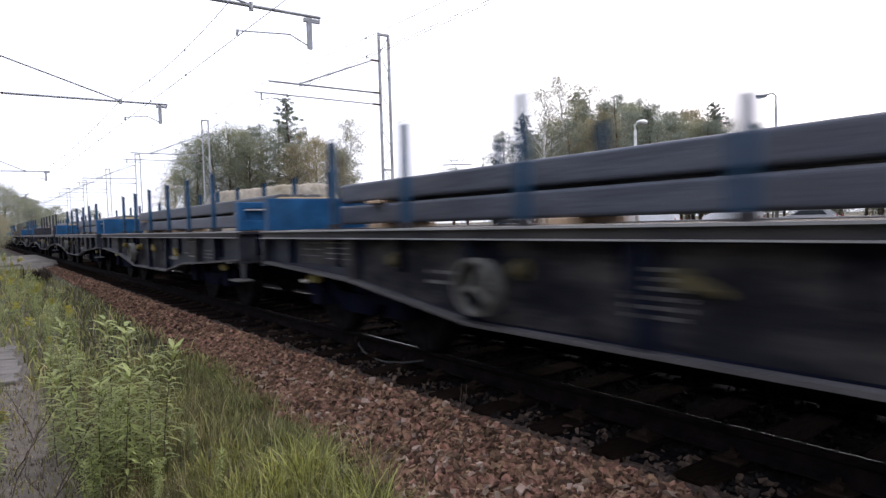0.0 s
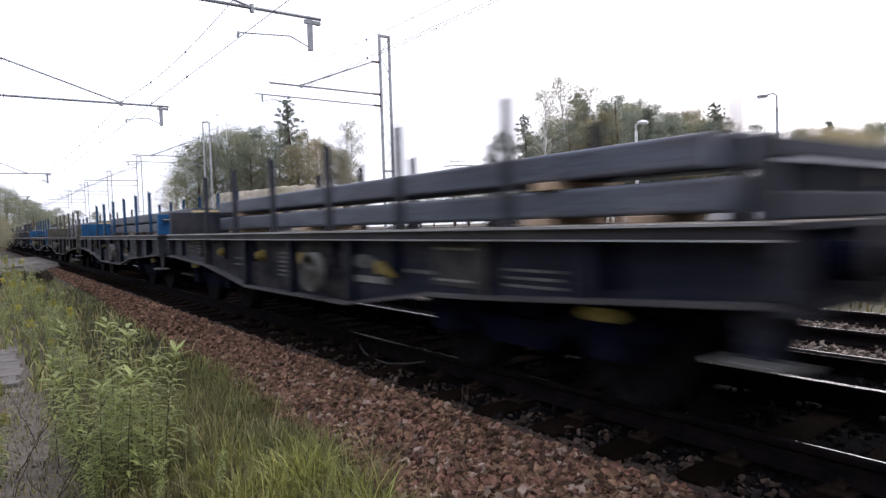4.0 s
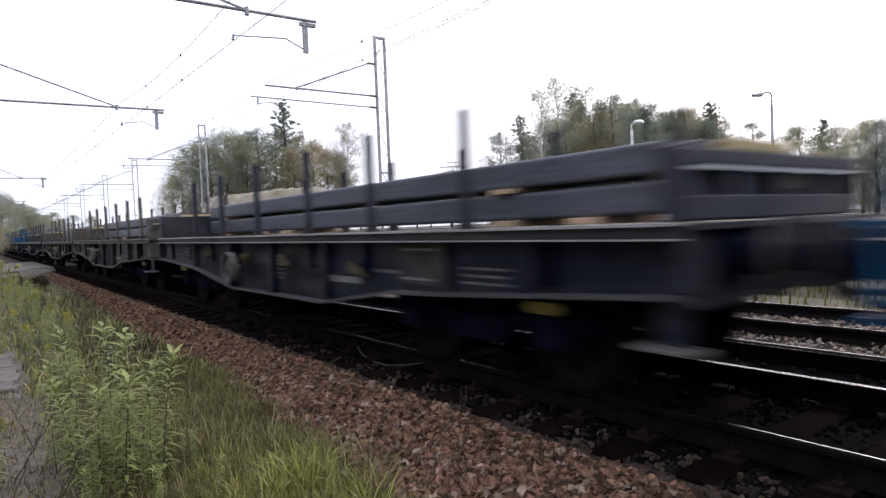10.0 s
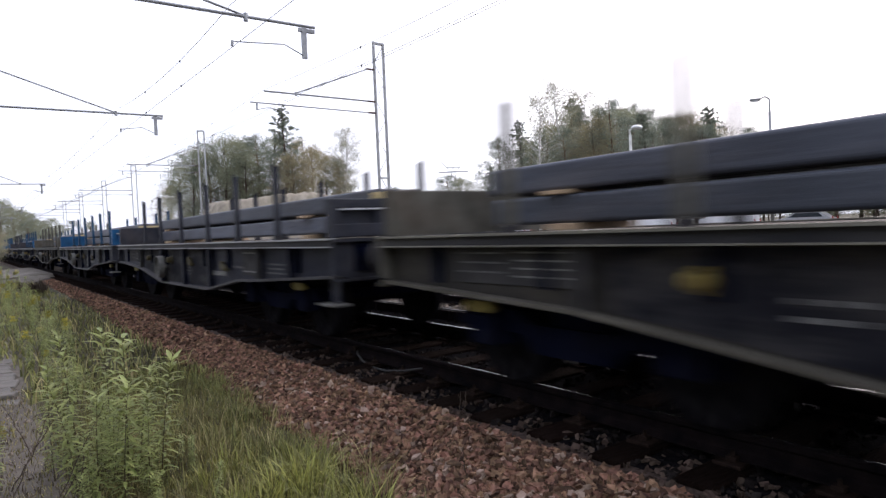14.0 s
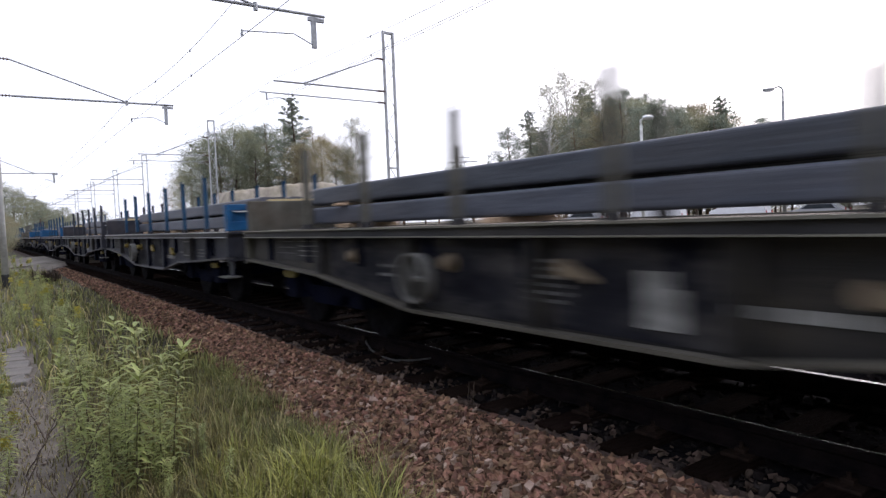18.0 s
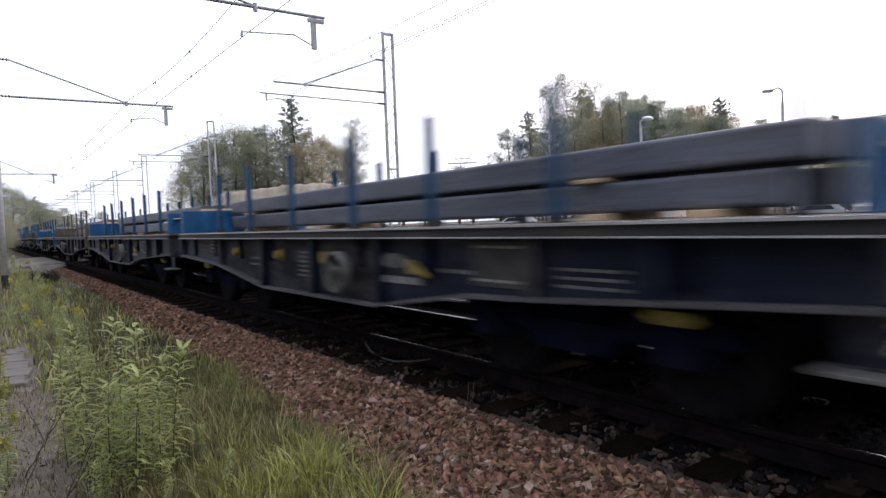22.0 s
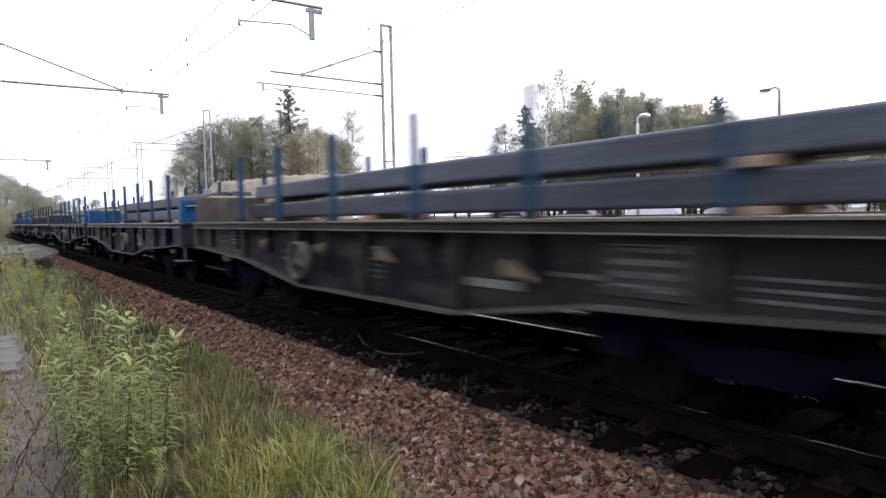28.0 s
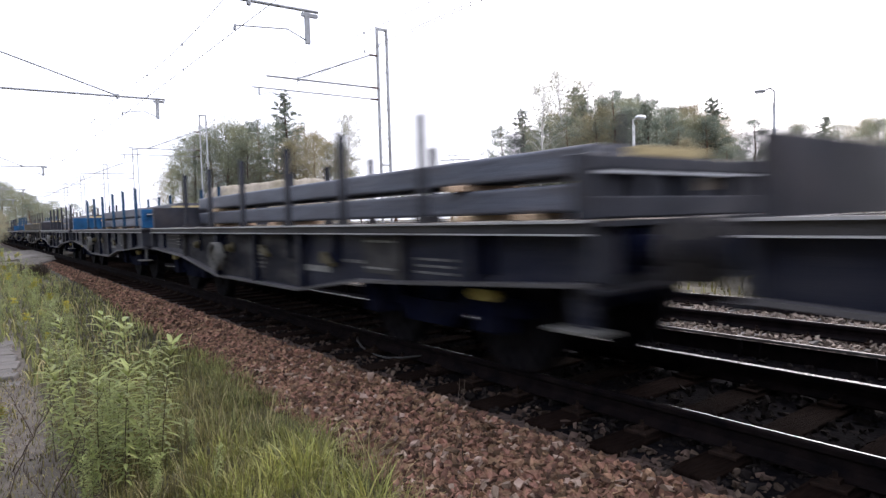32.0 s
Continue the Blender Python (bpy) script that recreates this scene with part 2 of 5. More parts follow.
    grass=material("grass", (0.135, 0.142, 0.046), (0.275, 0.28, 0.095), 2.0, 0.65, per_island=0.6, translucent=0.3),
    brown_grass=material("brown_grass", (0.1, 0.088, 0.03), (0.2, 0.175, 0.06), 2.0, 0.75, per_island=0.6, translucent=0.25),
    dark_grass=material("dark_grass", (0.035, 0.034, 0.016), (0.085, 0.078, 0.035), 2.0, 0.8, per_island=0.5, translucent=0.2),
    grass_bright=material("grass_bright", (0.15, 0.155, 0.038), (0.37, 0.36, 0.1), 2.0, 0.5, per_island=0.6, translucent=0.3),
    straw=material("dry_grass", (0.2, 0.17, 0.07), (0.38, 0.33, 0.16), 3, 0.8, per_island=0.6, translucent=0.25),
    weed_leaf=material("weed_leaf", (0.165, 0.2, 0.06), (0.35, 0.385, 0.135), 6, 0.5, per_island=0.35, translucent=0.4),
    weed_stem=material("weed_stem", (0.05, 0.035, 0.02), (0.1, 0.08, 0.04), 12, 0.7),
    weed_yellow=material("yellow_flower", (0.3, 0.26, 0.03), (0.5, 0.42, 0.06), 9, 0.8, per_island=0.3, translucent=0.2),
    dead_stem=material("dead_stem", (0.04, 0.028, 0.02), (0.09, 0.065, 0.045), 12, 0.8),
    bark=material("bark", (0.05, 0.035, 0.028), (0.13, 0.095, 0.075), 6, 0.9, bump=0.6, stretch=(1, 1, 0.3)),
    pine_bark=material("pine_bark", (0.09, 0.05, 0.03), (0.2, 0.12, 0.075), 6, 0.9, bump=0.6, stretch=(1, 1, 0.3)),
    birch_bark=material("birch_bark", (0.5, 0.48, 0.45), (0.66, 0.64, 0.6), 5, 0.8, stretch=(1, 1, 3), grime=(0.08, 0.07, 0.06), grime_scale=2.5, grime_amount=0.8),
    # Foliage tones and translucency raised to stand in for distance haze.
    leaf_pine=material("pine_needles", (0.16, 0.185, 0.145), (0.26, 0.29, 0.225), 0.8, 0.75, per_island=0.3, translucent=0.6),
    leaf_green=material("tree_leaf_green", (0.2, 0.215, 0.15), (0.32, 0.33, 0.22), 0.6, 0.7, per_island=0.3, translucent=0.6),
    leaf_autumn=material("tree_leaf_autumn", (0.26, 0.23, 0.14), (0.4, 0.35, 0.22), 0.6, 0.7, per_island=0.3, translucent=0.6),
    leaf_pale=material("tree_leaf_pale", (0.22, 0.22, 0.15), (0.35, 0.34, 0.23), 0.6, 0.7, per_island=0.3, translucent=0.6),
    sand=material("sand", (0.22, 0.19, 0.15), (0.42, 0.37, 0.3), 1.2, 0.95, bump=0.7, bump_scale=4, grime=(0.16, 0.14, 0.07), grime_scale=0.5, grime_amount=0.6),
    asphalt=material("asphalt", (0.05, 0.05, 0.05), (0.085, 0.083, 0.08), 6, 0.9, bump=0.3),
    car_white=material("car_white", (0.7, 0.7, 0.71), (0.78, 0.78, 0.79), 4, 0.25),
    car_silver=material("car_silver", (0.35, 0.36, 0.38), (0.45, 0.46, 0.48), 4, 0.3, 0.4),
    car_red=material("car_red", (0.3, 0.03, 0.025), (0.4, 0.05, 0.04), 4, 0.3),
    car_glass=material("car_glass", (0.02, 0.025, 0.03), (0.04, 0.045, 0.05), 4, 0.08),
    rubber=material("rubber", (0.015, 0.015, 0.015), (0.03, 0.03, 0.03), 10, 0.85),
)


# ---- mesh helpers ----
def finish(name, bm, mat, smooth=False):
    me = bpy.data.meshes.new(name)
    bm.normal_update()
    bm.to_mesh(me)
    bm.free()
    me.materials.append(M[mat])
    if smooth:
        me.polygons.foreach_set("use_smooth", [True] * len(me.polygons))
    return me


def raw(name, verts, faces, mat):
    me = bpy.data.meshes.new(name)
    me.from_pydata(verts, [], faces)
    me.materials.append(M[mat])
    me.update()
    return me


def put(name, me, parent=None, at=None, label=""):
    ob = new(name, me)
    if parent:
        ob.parent = parent
    if at is not None:
        ob.matrix_basis = at if isinstance(at, Matrix) else Matrix.Translation(at)
    if label:
        ob["label"] = label
    if name == "lettering":
        ob["kind"] = "stuff"
    return ob


def part(name, bm, mat, parent, label="", at=None, smooth=False):
    return put(name, finish(name, bm, mat, smooth), parent, at, label)


def thing(name, at, label, category, group="", kind=""):
    e = new(name)
    e.matrix_basis = at if isinstance(at, Matrix) else Matrix.Translation(at)
    return tagged(e, label, category, group, kind)


def box(bm, x0, x1, y0, y1, z0, z1, bevel=0.0):
    r = bmesh.ops.create_cube(bm, size=1.0)
    bmesh.ops.transform(bm, matrix=Matrix.Translation(((x0 + x1) / 2, (y0 + y1) / 2, (z0 + z1) / 2)) @ Matrix.Diagonal((x1 - x0, y1 - y0, z1 - z0, 1)), verts=r["verts"])
    if bevel:
        edges = list({e for v in r["verts"] for e in v.link_edges})
        bmesh.ops.bevel(bm, geom=edges, offset=bevel, segments=2, affect="EDGES", profile=0.5)
    return bm


def boxed(*a, bevel=0.0):
    return box(bmesh.new(), *a, bevel=bevel)


def rod(bm, a, b, r0, r1=None, n=8):
    a, b = Vector(a), Vector(b)
    d = b - a
    q = d.to_track_quat("Z", "Y").to_matrix().to_4x4()
    bmesh.ops.create_cone(bm, cap_ends=True, segments=n, radius1=r0, radius2=r0 if r1 is None else r1, depth=d.length, matrix=Matrix.Translation((a + b) / 2) @ q)
    return bm


def tube(bm, pts, radii, n=6):
    """One swept tube through the points."""
    rings = []
    for i, p in enumerate(pts):
        d = (Vector(pts[min(i + 1, len(pts) - 1)]) - Vector(pts[max(i - 1, 0)])).normalized()
        q = d.to_track_quat("Z", "Y").to_matrix()
        rings.append([bm.verts.new(Vector(p) + q @ Vector((radii[i] * math.cos(2 * math.pi * k / n), radii[i] * math.sin(2 * math.pi * k / n), 0))) for k in range(n)])
    for a, b in zip(rings, rings[1:]):
        for k in range(n):
            bm.faces.new((a[k], a[(k + 1) % n], b[(k + 1) % n], b[k]))
    bm.faces.new(rings[0][::-1])
    bm.faces.new(rings[-1])
    return bm


def prism(bm, outline, axis, lo, hi):
    """Extrude a 2D outline (u, v) along an axis: x -> (u,v)=(y,z); y -> (x,z)."""
    def place(u, v, w):
        return (w, u, v) if axis == "x" else (u, w, v)
    a = [bm.verts.new(place(u, v, lo)) for u, v in outline]
    b = [bm.verts.new(place(u, v, hi)) for u, v in outline]
    k = len(outline)
    bm.faces.new(a)
    bm.faces.new(b[::-1])
    for i in range(k):
        bm.faces.new((a[i], b[i], b[(i + 1) % k], a[(i + 1) % k]))
    bmesh.ops.recalc_face_normals(bm, faces=bm.faces[:])
    return bm


def torus(bm, centre, axis, radius, tube, n=28, k=8):
    q = Vector(axis).to_track_quat("Z", "Y").to_matrix()
    rings = []
    for i in range(n):
        a = 2 * math.pi * i / n
        ring = []
        for j in range(k):
            b = 2 * math.pi * j / k
            ring.append(bm.verts.new(Vector(centre) + q @ Vector(((radius + tube * math.cos(b)) * math.cos(a), (radius + tube * math.cos(b)) * math.sin(a), tube * math.sin(b)))))
        rings.append(ring)
    for i in range(n):
        for j in range(k):
            bm.faces.new((rings[i][j], rings[(i + 1) % n][j], rings[(i + 1) % n][(j + 1) % k], rings[i][(j + 1) % k]))
    return bm


CACHE = {}


def shared(key, make):
    if key not in CACHE:
        CACHE[key] = make()
    return CACHE[key]


# ---- plan ----
RAIL_Z = 0.35
TRACK_1, TRACK_2 = 4.49, 8.45
NEAR, FAR = -420.0, 420.0
DECK = 1.615


def smooth(a, b, x):
    t = min(1.0, max(0.0, (x - a) / (b - a)))
    return t * t * (3 - 2 * t)


def verge(y):
    """Where the grass ends and the crushed stone begins."""
    return float(np.interp(y, (0, 3, 4.4, 7.5, 12.5, 20, 40), (1.72, 2.0, 2.17, 2.28, 2.34, 2.6, 2.7))) + 0.07 * noise.noise((0, y * 1.7, 1))


def path_x(y):
    """Middle of the worn path on the grass side."""
    return float(np.interp(y, (0, 4.5, 8, 12, 20), (0.1, 0.22, 0.3, 0.32, 0.1)))


def ground_z(x, y):
    z = 0.04 * noise.noise((x * 0.7, y * 0.7, 0)) + 0.25 * noise.noise((x * 0.05, y * 0.05, 3)) * smooth(12, 30, x)
    z += 0.45 * smooth(16, 26, x)
    bed = 0.16 * smooth(2.15, 3.1, x) * (1 - smooth(10.2, 11.6, x))
    z = z * (1 - smooth(1.9, 2.4, x) * (1 - smooth(10.5, 12, x))) + bed
    z -= 0.14 * smooth(5.85, 6.2, x) * (1 - smooth(6.95, 7.15, x))
    return z - 0.02


def build_ground():
    xs = sorted(set([-900, -500, -250, -120, -60, -30, -15] + [round(-8 + 0.25 * i, 3) for i in range(88)] + [15, 17, 19, 21, 23, 26, 30, 36, 44, 54, 66, 80, 100, 130, 170, 230, 320, 500, 900]))
    ys = sorted(set([-900, -600, -420, -250, -150, -90, -60, -40, -25, -15] + [-8 + 0.5 * i for i in range(80)] + [34, 37, 40, 44, 48, 53, 59, 66, 75, 85, 100, 120, 150, 190, 240, 320, 420, 600, 900]))
    verts = [(x, y, ground_z(x, y)) for y in ys for x in xs]
    w = len(xs)
    faces = [(j * w + i, j * w + i + 1, (j + 1) * w + i + 1, (j + 1) * w + i) for j in range(len(ys) - 1) for i in range(w - 1)]
    me = raw("ground", verts, faces, "soil")
    me.materials.append(M["ballast_bed"])
    me.materials.append(M["path"])
    me.materials.append(M["shaded_bed"])
    mats = []
    for f in me.polygons:
        x, y = f.center.x, f.center.y
        edge = verge(y) + 0.1
        # Index 3: strip under the train, darkened for its shade.
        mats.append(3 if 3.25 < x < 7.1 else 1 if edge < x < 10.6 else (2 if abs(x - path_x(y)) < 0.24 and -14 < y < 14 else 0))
    me.polygons.foreach_set("material_index", mats)
    me.polygons.foreach_set("use_smooth", [True] * len(mats))
    return tagged(put("ground", me), "grassy trackside ground with a brown ballast bed", "ground", kind="structure")


build_ground()


def rail_outline(cx):
    h = RAIL_Z
    half = [(0.072, h - 0.16), (0.072, h - 0.148), (0.02, h - 0.125), (0.009, h - 0.11), (0.009, h - 0.055), (0.034, h - 0.038), (0.036, h - 0.01), (0.028, h - 0.001)]
    return [(cx + u, v) for u, v in half] + [(cx - u, v) for u, v in reversed(half)]


def build_track(name, cx, label):
    track = thing(name, (0, 0, 0), label, "railway track", kind="structure")
    for side in (-0.752, 0.752):
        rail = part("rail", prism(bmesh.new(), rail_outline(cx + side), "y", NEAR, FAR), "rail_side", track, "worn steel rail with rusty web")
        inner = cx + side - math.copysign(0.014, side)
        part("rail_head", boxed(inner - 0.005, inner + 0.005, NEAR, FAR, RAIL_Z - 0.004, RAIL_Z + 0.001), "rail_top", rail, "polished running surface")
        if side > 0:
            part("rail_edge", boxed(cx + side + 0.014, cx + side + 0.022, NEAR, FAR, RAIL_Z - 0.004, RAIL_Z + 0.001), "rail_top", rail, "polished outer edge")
    return track


track_1 = build_track("track", TRACK_1, "steel rails on dark wooden sleepers in ballast")
track_2 = build_track("track", TRACK_2, "steel rails on concrete sleepers in pale ballast")


# ---- the train: wagons ----
L_WAGON, L_DECK, HALF = 13.1, 12.1, 1.31


def way(t):
    """How far the train has gone at t seconds."""
    return -8.36 + 8.518 * t + 0.009 * t * t


# Wagon space: y from the far end (0) towards -y; origin on rail level at the track's middle.
Z0 = DECK - RAIL_Z
Y1 = -L_DECK
SILL = [(0, 0.43), (2.42, 0.545), (4.42, 0.788), (7.5, 0.788), (9.0, 0.583), (9.7, 0.56), (L_DECK, 0.43)]


def sill_depth(y):
    y = -y
    for (a, da), (b, db) in zip(SILL, SILL[1:]):
        if a <= y <= b:
            return da + (db - da) * (y - a) / (b - a)
    return 0.43


def mesh_sill(mat):
    bm = bmesh.new()
    outline = [(0.0, Z0 - 0.085)] + [(-y, Z0 - d + 0.03) for y, d in SILL] + [(-L_DECK, Z0 - 0.085)]
    prism(bm, outline, "x", -0.008, 0.008)
    return finish("side_sill", bm, mat)


def mesh_flange(mat):
    bm = bmesh.new()
    top = [(-y, Z0 - d + 0.03) for y, d in SILL]
    low = [(-y, Z0 - d) for y, d in reversed(SILL)]
    prism(bm, top + low, "x", -0.11, 0.02)
    return finish("bottom_flange", bm, mat)


def mesh_edge(mat):
    bm = bmesh.new()
    prism(bm, [(-0.016, Z0 + 0.0), (0.03, Z0 + 0.0), (0.03, Z0 - 0.078), (-0.016, Z0 - 0.078)], "y", Y1, 0)
    return finish("edge_channel", bm, mat)


# Thin strip, toned pale to draw the highlight along the deck edge.
def mesh_rim(mat):
    bm = bmesh.new()
    prism(bm, [(-0.05, Z0 + 0.012), (0.03, Z0 + 0.012), (0.03, Z0 + 0.001), (-0.05, Z0 - 0.006)], "y", Y1, 0)
    return finish("worn_rim", bm, mat)


# Lip takes the same pale tone as a second painted highlight line.
def mesh_lip(mat):
    bm = bmesh.new()
    prism(bm, [(-0.06, Z0 - 0.079), (0.03, Z0 - 0.079), (0.03, Z0 - 0.091), (-0.06, Z0 - 0.089)], "y", Y1, 0)
    return finish("lower_lip", bm, mat)


def mesh_stiffener(mat, depth):
    bm = bmesh.new()
    box(bm, -0.085, 0.0, -0.012, 0.012, Z0 - depth + 0.03, Z0 - 0.092)
    box(bm, -0.095, -0.08, -0.04, 0.04, Z0 - depth + 0.03, Z0 - 0.092)
    return finish("stiffener", bm, mat)


def mesh_stake(mat):
    bm = bmesh.new()
    prism(bm, [(-0.045, 0.012), (0.045, 0.012), (0.045, 1.03), (0.033, 1.1), (-0.033, 1.1), (-0.045, 1.03)], "x", -0.012, 0.0)
    box(bm, 0.0, 0.055, -0.045, -0.033, 0.012, 1.06)
    box(bm, 0.0, 0.055, 0.033, 0.045, 0.012, 1.06)
    return finish("stake", bm, mat)


def mesh_pocket(mat):
    bm = bmesh.new()
    for y in (-0.075, 0.055):
        box(bm, -0.035, 0.075, y, y + 0.02, -0.006, 0.075, 0.004)
    box(bm, -0.035, -0.016, -0.055, 0.055, -0.006, 0.06, 0.004)
    return finish("stake_pocket", bm, mat)


def mesh_end_board(mat):
    bm = bmesh.new()
    w = HALF - 0.03
    box(bm, -w, w, 0.035, 0.05, 0.015, 0.44)
    box(bm, -w, w, -0.07, 0.037, 0.35, 0.452, 0.012)
    box(bm, -w, w, -0.07, 0.037, 0.02, 0.17, 0.012)
    for x in (-w + 0.06, -0.62, 0, 0.62, w - 0.06):
        box(bm, x - 0.05, x + 0.05, -0.06, 0.04, 0.15, 0.37)
    for x in (-w + 0.02, w - 0.02):
        box(bm, x - 0.02, x + 0.02, -0.075, 0.075, 0.02, 0.45, 0.006)
    return finish("end_board", bm, mat)


def mesh_headstock(mat):
    bm = bmesh.new()
    w = HALF
    prism(bm, [(-w, Z0), (w, Z0), (w, Z0 - 0.38), (w - 0.3, Z0 - 0.47), (-w + 0.3, Z0 - 0.47), (-w, Z0 - 0.38)], "y", -0.03, 0.03)
    box(bm, -w, w, -0.1, 0.0, Z0 - 0.03, Z0 + 0.004)
    box(bm, -w, w, -0.08, 0.0, Z0 - 0.47, Z0 - 0.44)
    for x in (-0.35, 0.35):
        box(bm, x - 0.02, x + 0.02, -0.08, -0.02, Z0 - 0.44, Z0 - 0.03)
    return finish("headstock", bm, mat)


def mesh_buffer():
    bm = bmesh.new()
    rod(bm, (0, 0, 0), (0, -0.3, 0), 0.11, 0.1, 16)
    rod(bm, (0, -0.28, 0), (0, -0.57, 0), 0.075, None, 14)
    box(bm, -0.16, 0.16, -0.03, 0.0, -0.16, 0.16)
    return finish("buffer", bm, "black")


def mesh_buffer_head():
    bm = bmesh.new()
    rod(bm, (0, -0.57, 0), (0, -0.6, 0), 0.225, 0.22, 22)
    rod(bm, (0, -0.6, 0), (0, -0.615, 0), 0.22, 0.12, 22)
    return finish("buffer_head", bm, "edge_dark")


def mesh_coupler():
    bm = bmesh.new()
    box(bm, -0.03, 0.03, -0.3, 0.0, -0.05, 0.05)
    torus(bm, (0, -0.3, 0.02), (1, 0, 0), 0.07, 0.03, 14, 6)
    for x in (-0.06, 0.06):
        rod(bm, (x, -0.28, -0.01), (x, -0.52, -0.16), 0.018)
    rod(bm, (-0.09, -0.52, -0.16), (0.09, -0.52, -0.16), 0.03)
    return finish("screw_coupling", bm, "black")


def mesh_hose():
    return finish("brake_hose", tube(bmesh.new(), [(0.35, 0, -0.06), (0.35, -0.12, -0.2), (0.33, -0.27, -0.3), (0.31, -0.4, -0.28), (0.3, -0.52, -0.2)], [0.025] * 5, 8), "rubber")


def mesh_handwheel():
    """Brake wheel with a broad flat rim, a hub on its shaft and three tapering spokes."""
    bm = bmesh.new()
    n, out_r, in_r = 32, 0.225, 0.203
    ring = [[bm.verts.new((x, r * math.cos(2 * math.pi * k / n), r * math.sin(2 * math.pi * k / n))) for k in range(n)] for x, r in ((-0.06, out_r), (0.05, out_r), (0.05, in_r), (-0.06, in_r))]
    for j in range(4):
        p, q = ring[j], ring[(j + 1) % 4]
        for k in range(n):
            bm.faces.new((p[k], p[(k + 1) % n], q[(k + 1) % n], q[k]))
    rod(bm, (-0.04, 0, 0), (0.15, 0, 0), 0.032, None, 12)
    for k in range(3):
        a = radians(20 + 120 * k)
        u, v = math.cos(a), math.sin(a)
        rod(bm, (-0.02, 0.02 * u, 0.02 * v), (0.01, 0.206 * u, 0.206 * v), 0.03, 0.022, 6)
    bmesh.ops.recalc_face_normals(bm, faces=bm.faces[:])
    return finish("handwheel", bm, "wheelgrey")


def mesh_bogie():
    bm = bmesh.new()
    for s in (-1, 1):
        prism(bm, [(-1.3, 0.52), (-1.2, 0.66), (-0.55, 0.66), (-0.4, 0.56), (0.4, 0.56), (0.55, 0.66), (1.2, 0.66), (1.3, 0.52), (1.15, 0.5), (0.5, 0.48), (0.35, 0.34), (-0.35, 0.34), (-0.5, 0.48), (-1.15, 0.5)], "x", s * 1.0 - 0.07, s * 1.0 + 0.07)
        for y in (-0.9, 0.9):
            for dy in (-0.19, 0.19):
                rod(bm, (s * 1.0, y + dy, 0.38), (s * 1.0, y + dy, 0.6), 0.065, None, 10)
    box(bm, -1.0, 1.0, -0.2, 0.2, 0.42, 0.68)
    for y in (-1.25, 1.25):
        box(bm, -1.0, 1.0, y - 0.05, y + 0.05, 0.5, 0.62)
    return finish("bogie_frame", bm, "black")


def mesh_wheelset():
    bm = bmesh.new()
    rod(bm, (-1.0, 0, 0), (1.0, 0, 0), 0.08, None, 12)
    for s in (-1, 1):
        x = s * 0.755
        rod(bm, (x - 0.065, 0, 0), (x + 0.065, 0, 0), 0.455, None, 28)
        rod(bm, (x - s * 0.095, 0, 0), (x - s * 0.065, 0, 0), 0.485, None, 28)
        for k in range(3):
            a = 2.1 * k
            box(bm, x + s * 0.06 - 0.02, x + s * 0.06 + 0.02, 0.2 * math.cos(a) - 0.05, 0.2 * math.cos(a) + 0.05, 0.2 * math.sin(a) - 0.05, 0.2 * math.sin(a) + 0.05)
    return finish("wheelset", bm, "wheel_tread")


def mesh_axlebox(cap):
    bm = bmesh.new()
    if cap:
        prism(bm, [(-0.18, 0.19), (-0.13, 0.235), (0.13, 0.235), (0.18, 0.19), (0.11, 0.145), (-0.11, 0.145)], "x", -0.11, -0.06)
        return finish("yellow_cover", bm, "mustard")
    box(bm, -0.08, 0.08, -0.15, 0.15, -0.13, 0.13, 0.02)
    box(bm, -0.1, 0.06, -0.12, 0.12, 0.12, 0.2, 0.01)
    return finish("axlebox", bm, "black")


def mesh_step():
    bm = bmesh.new()
    prism(bm, [(-0.13, 0.0), (0.13, 0.0), (0.1, -0.3), (-0.1, -0.3)], "x", -0.01, 0.0)
    return finish("footstep", bm, "sill_dark")


def mesh_underframe():
    bm = bmesh.new()
    for x in (-0.3, 0.3):
        prism(bm, [(-0.05, Z0 - 0.1), (-L_DECK + 0.05, Z0 - 0.1), (-L_DECK + 0.05, Z0 - 0.4), (-7.9, Z0 - 0.62), (-3.9, Z0 - 0.62), (-0.05, Z0 - 0.4)], "x", x - 0.03, x + 0.03)
    for k in range(9):
        y = -0.8 - k * 1.28
        box(bm, -HALF + 0.06, HALF - 0.06, y - 0.05, y + 0.05, Z0 - 0.4, Z0 - 0.06)
    rod(bm, (-0.55, -5.0, Z0 - 0.5), (-0.55, -6.1, Z0 - 0.5), 0.19, None, 16)
    rod(bm, (0.7, -4.6, Z0 - 0.52), (0.7, -5.2, Z0 - 0.52), 0.15, None, 14)
    rod(bm, (0, -0.6, Z0 - 0.6), (0, -L_DECK + 0.6, Z0 - 0.6), 0.03)
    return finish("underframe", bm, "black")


def mesh_deck():
    return finish("deck", boxed(-HALF + 0.06, HALF - 0.06, Y1, 0, Z0 - 0.05, Z0 - 0.006), "planks")


def mesh_bars(rows, w, h, pitch, mat):
    """Lettering that cannot be read: plain bars."""
    bm = bmesh.new()
    rnd = random.Random(rows * 31 + int(w * 100))
    for k in range(rows):
        y = 0.0
        while y < w - 0.04:
            g = min(w - y, rnd.uniform(0.08, 0.3))
            box(bm, -0.004, 0.0, -y - g, -y, -k * pitch - h, -k * pitch)
            y += g + rnd.uniform(0.02, 0.06)
    return finish("lettering", bm, mat)


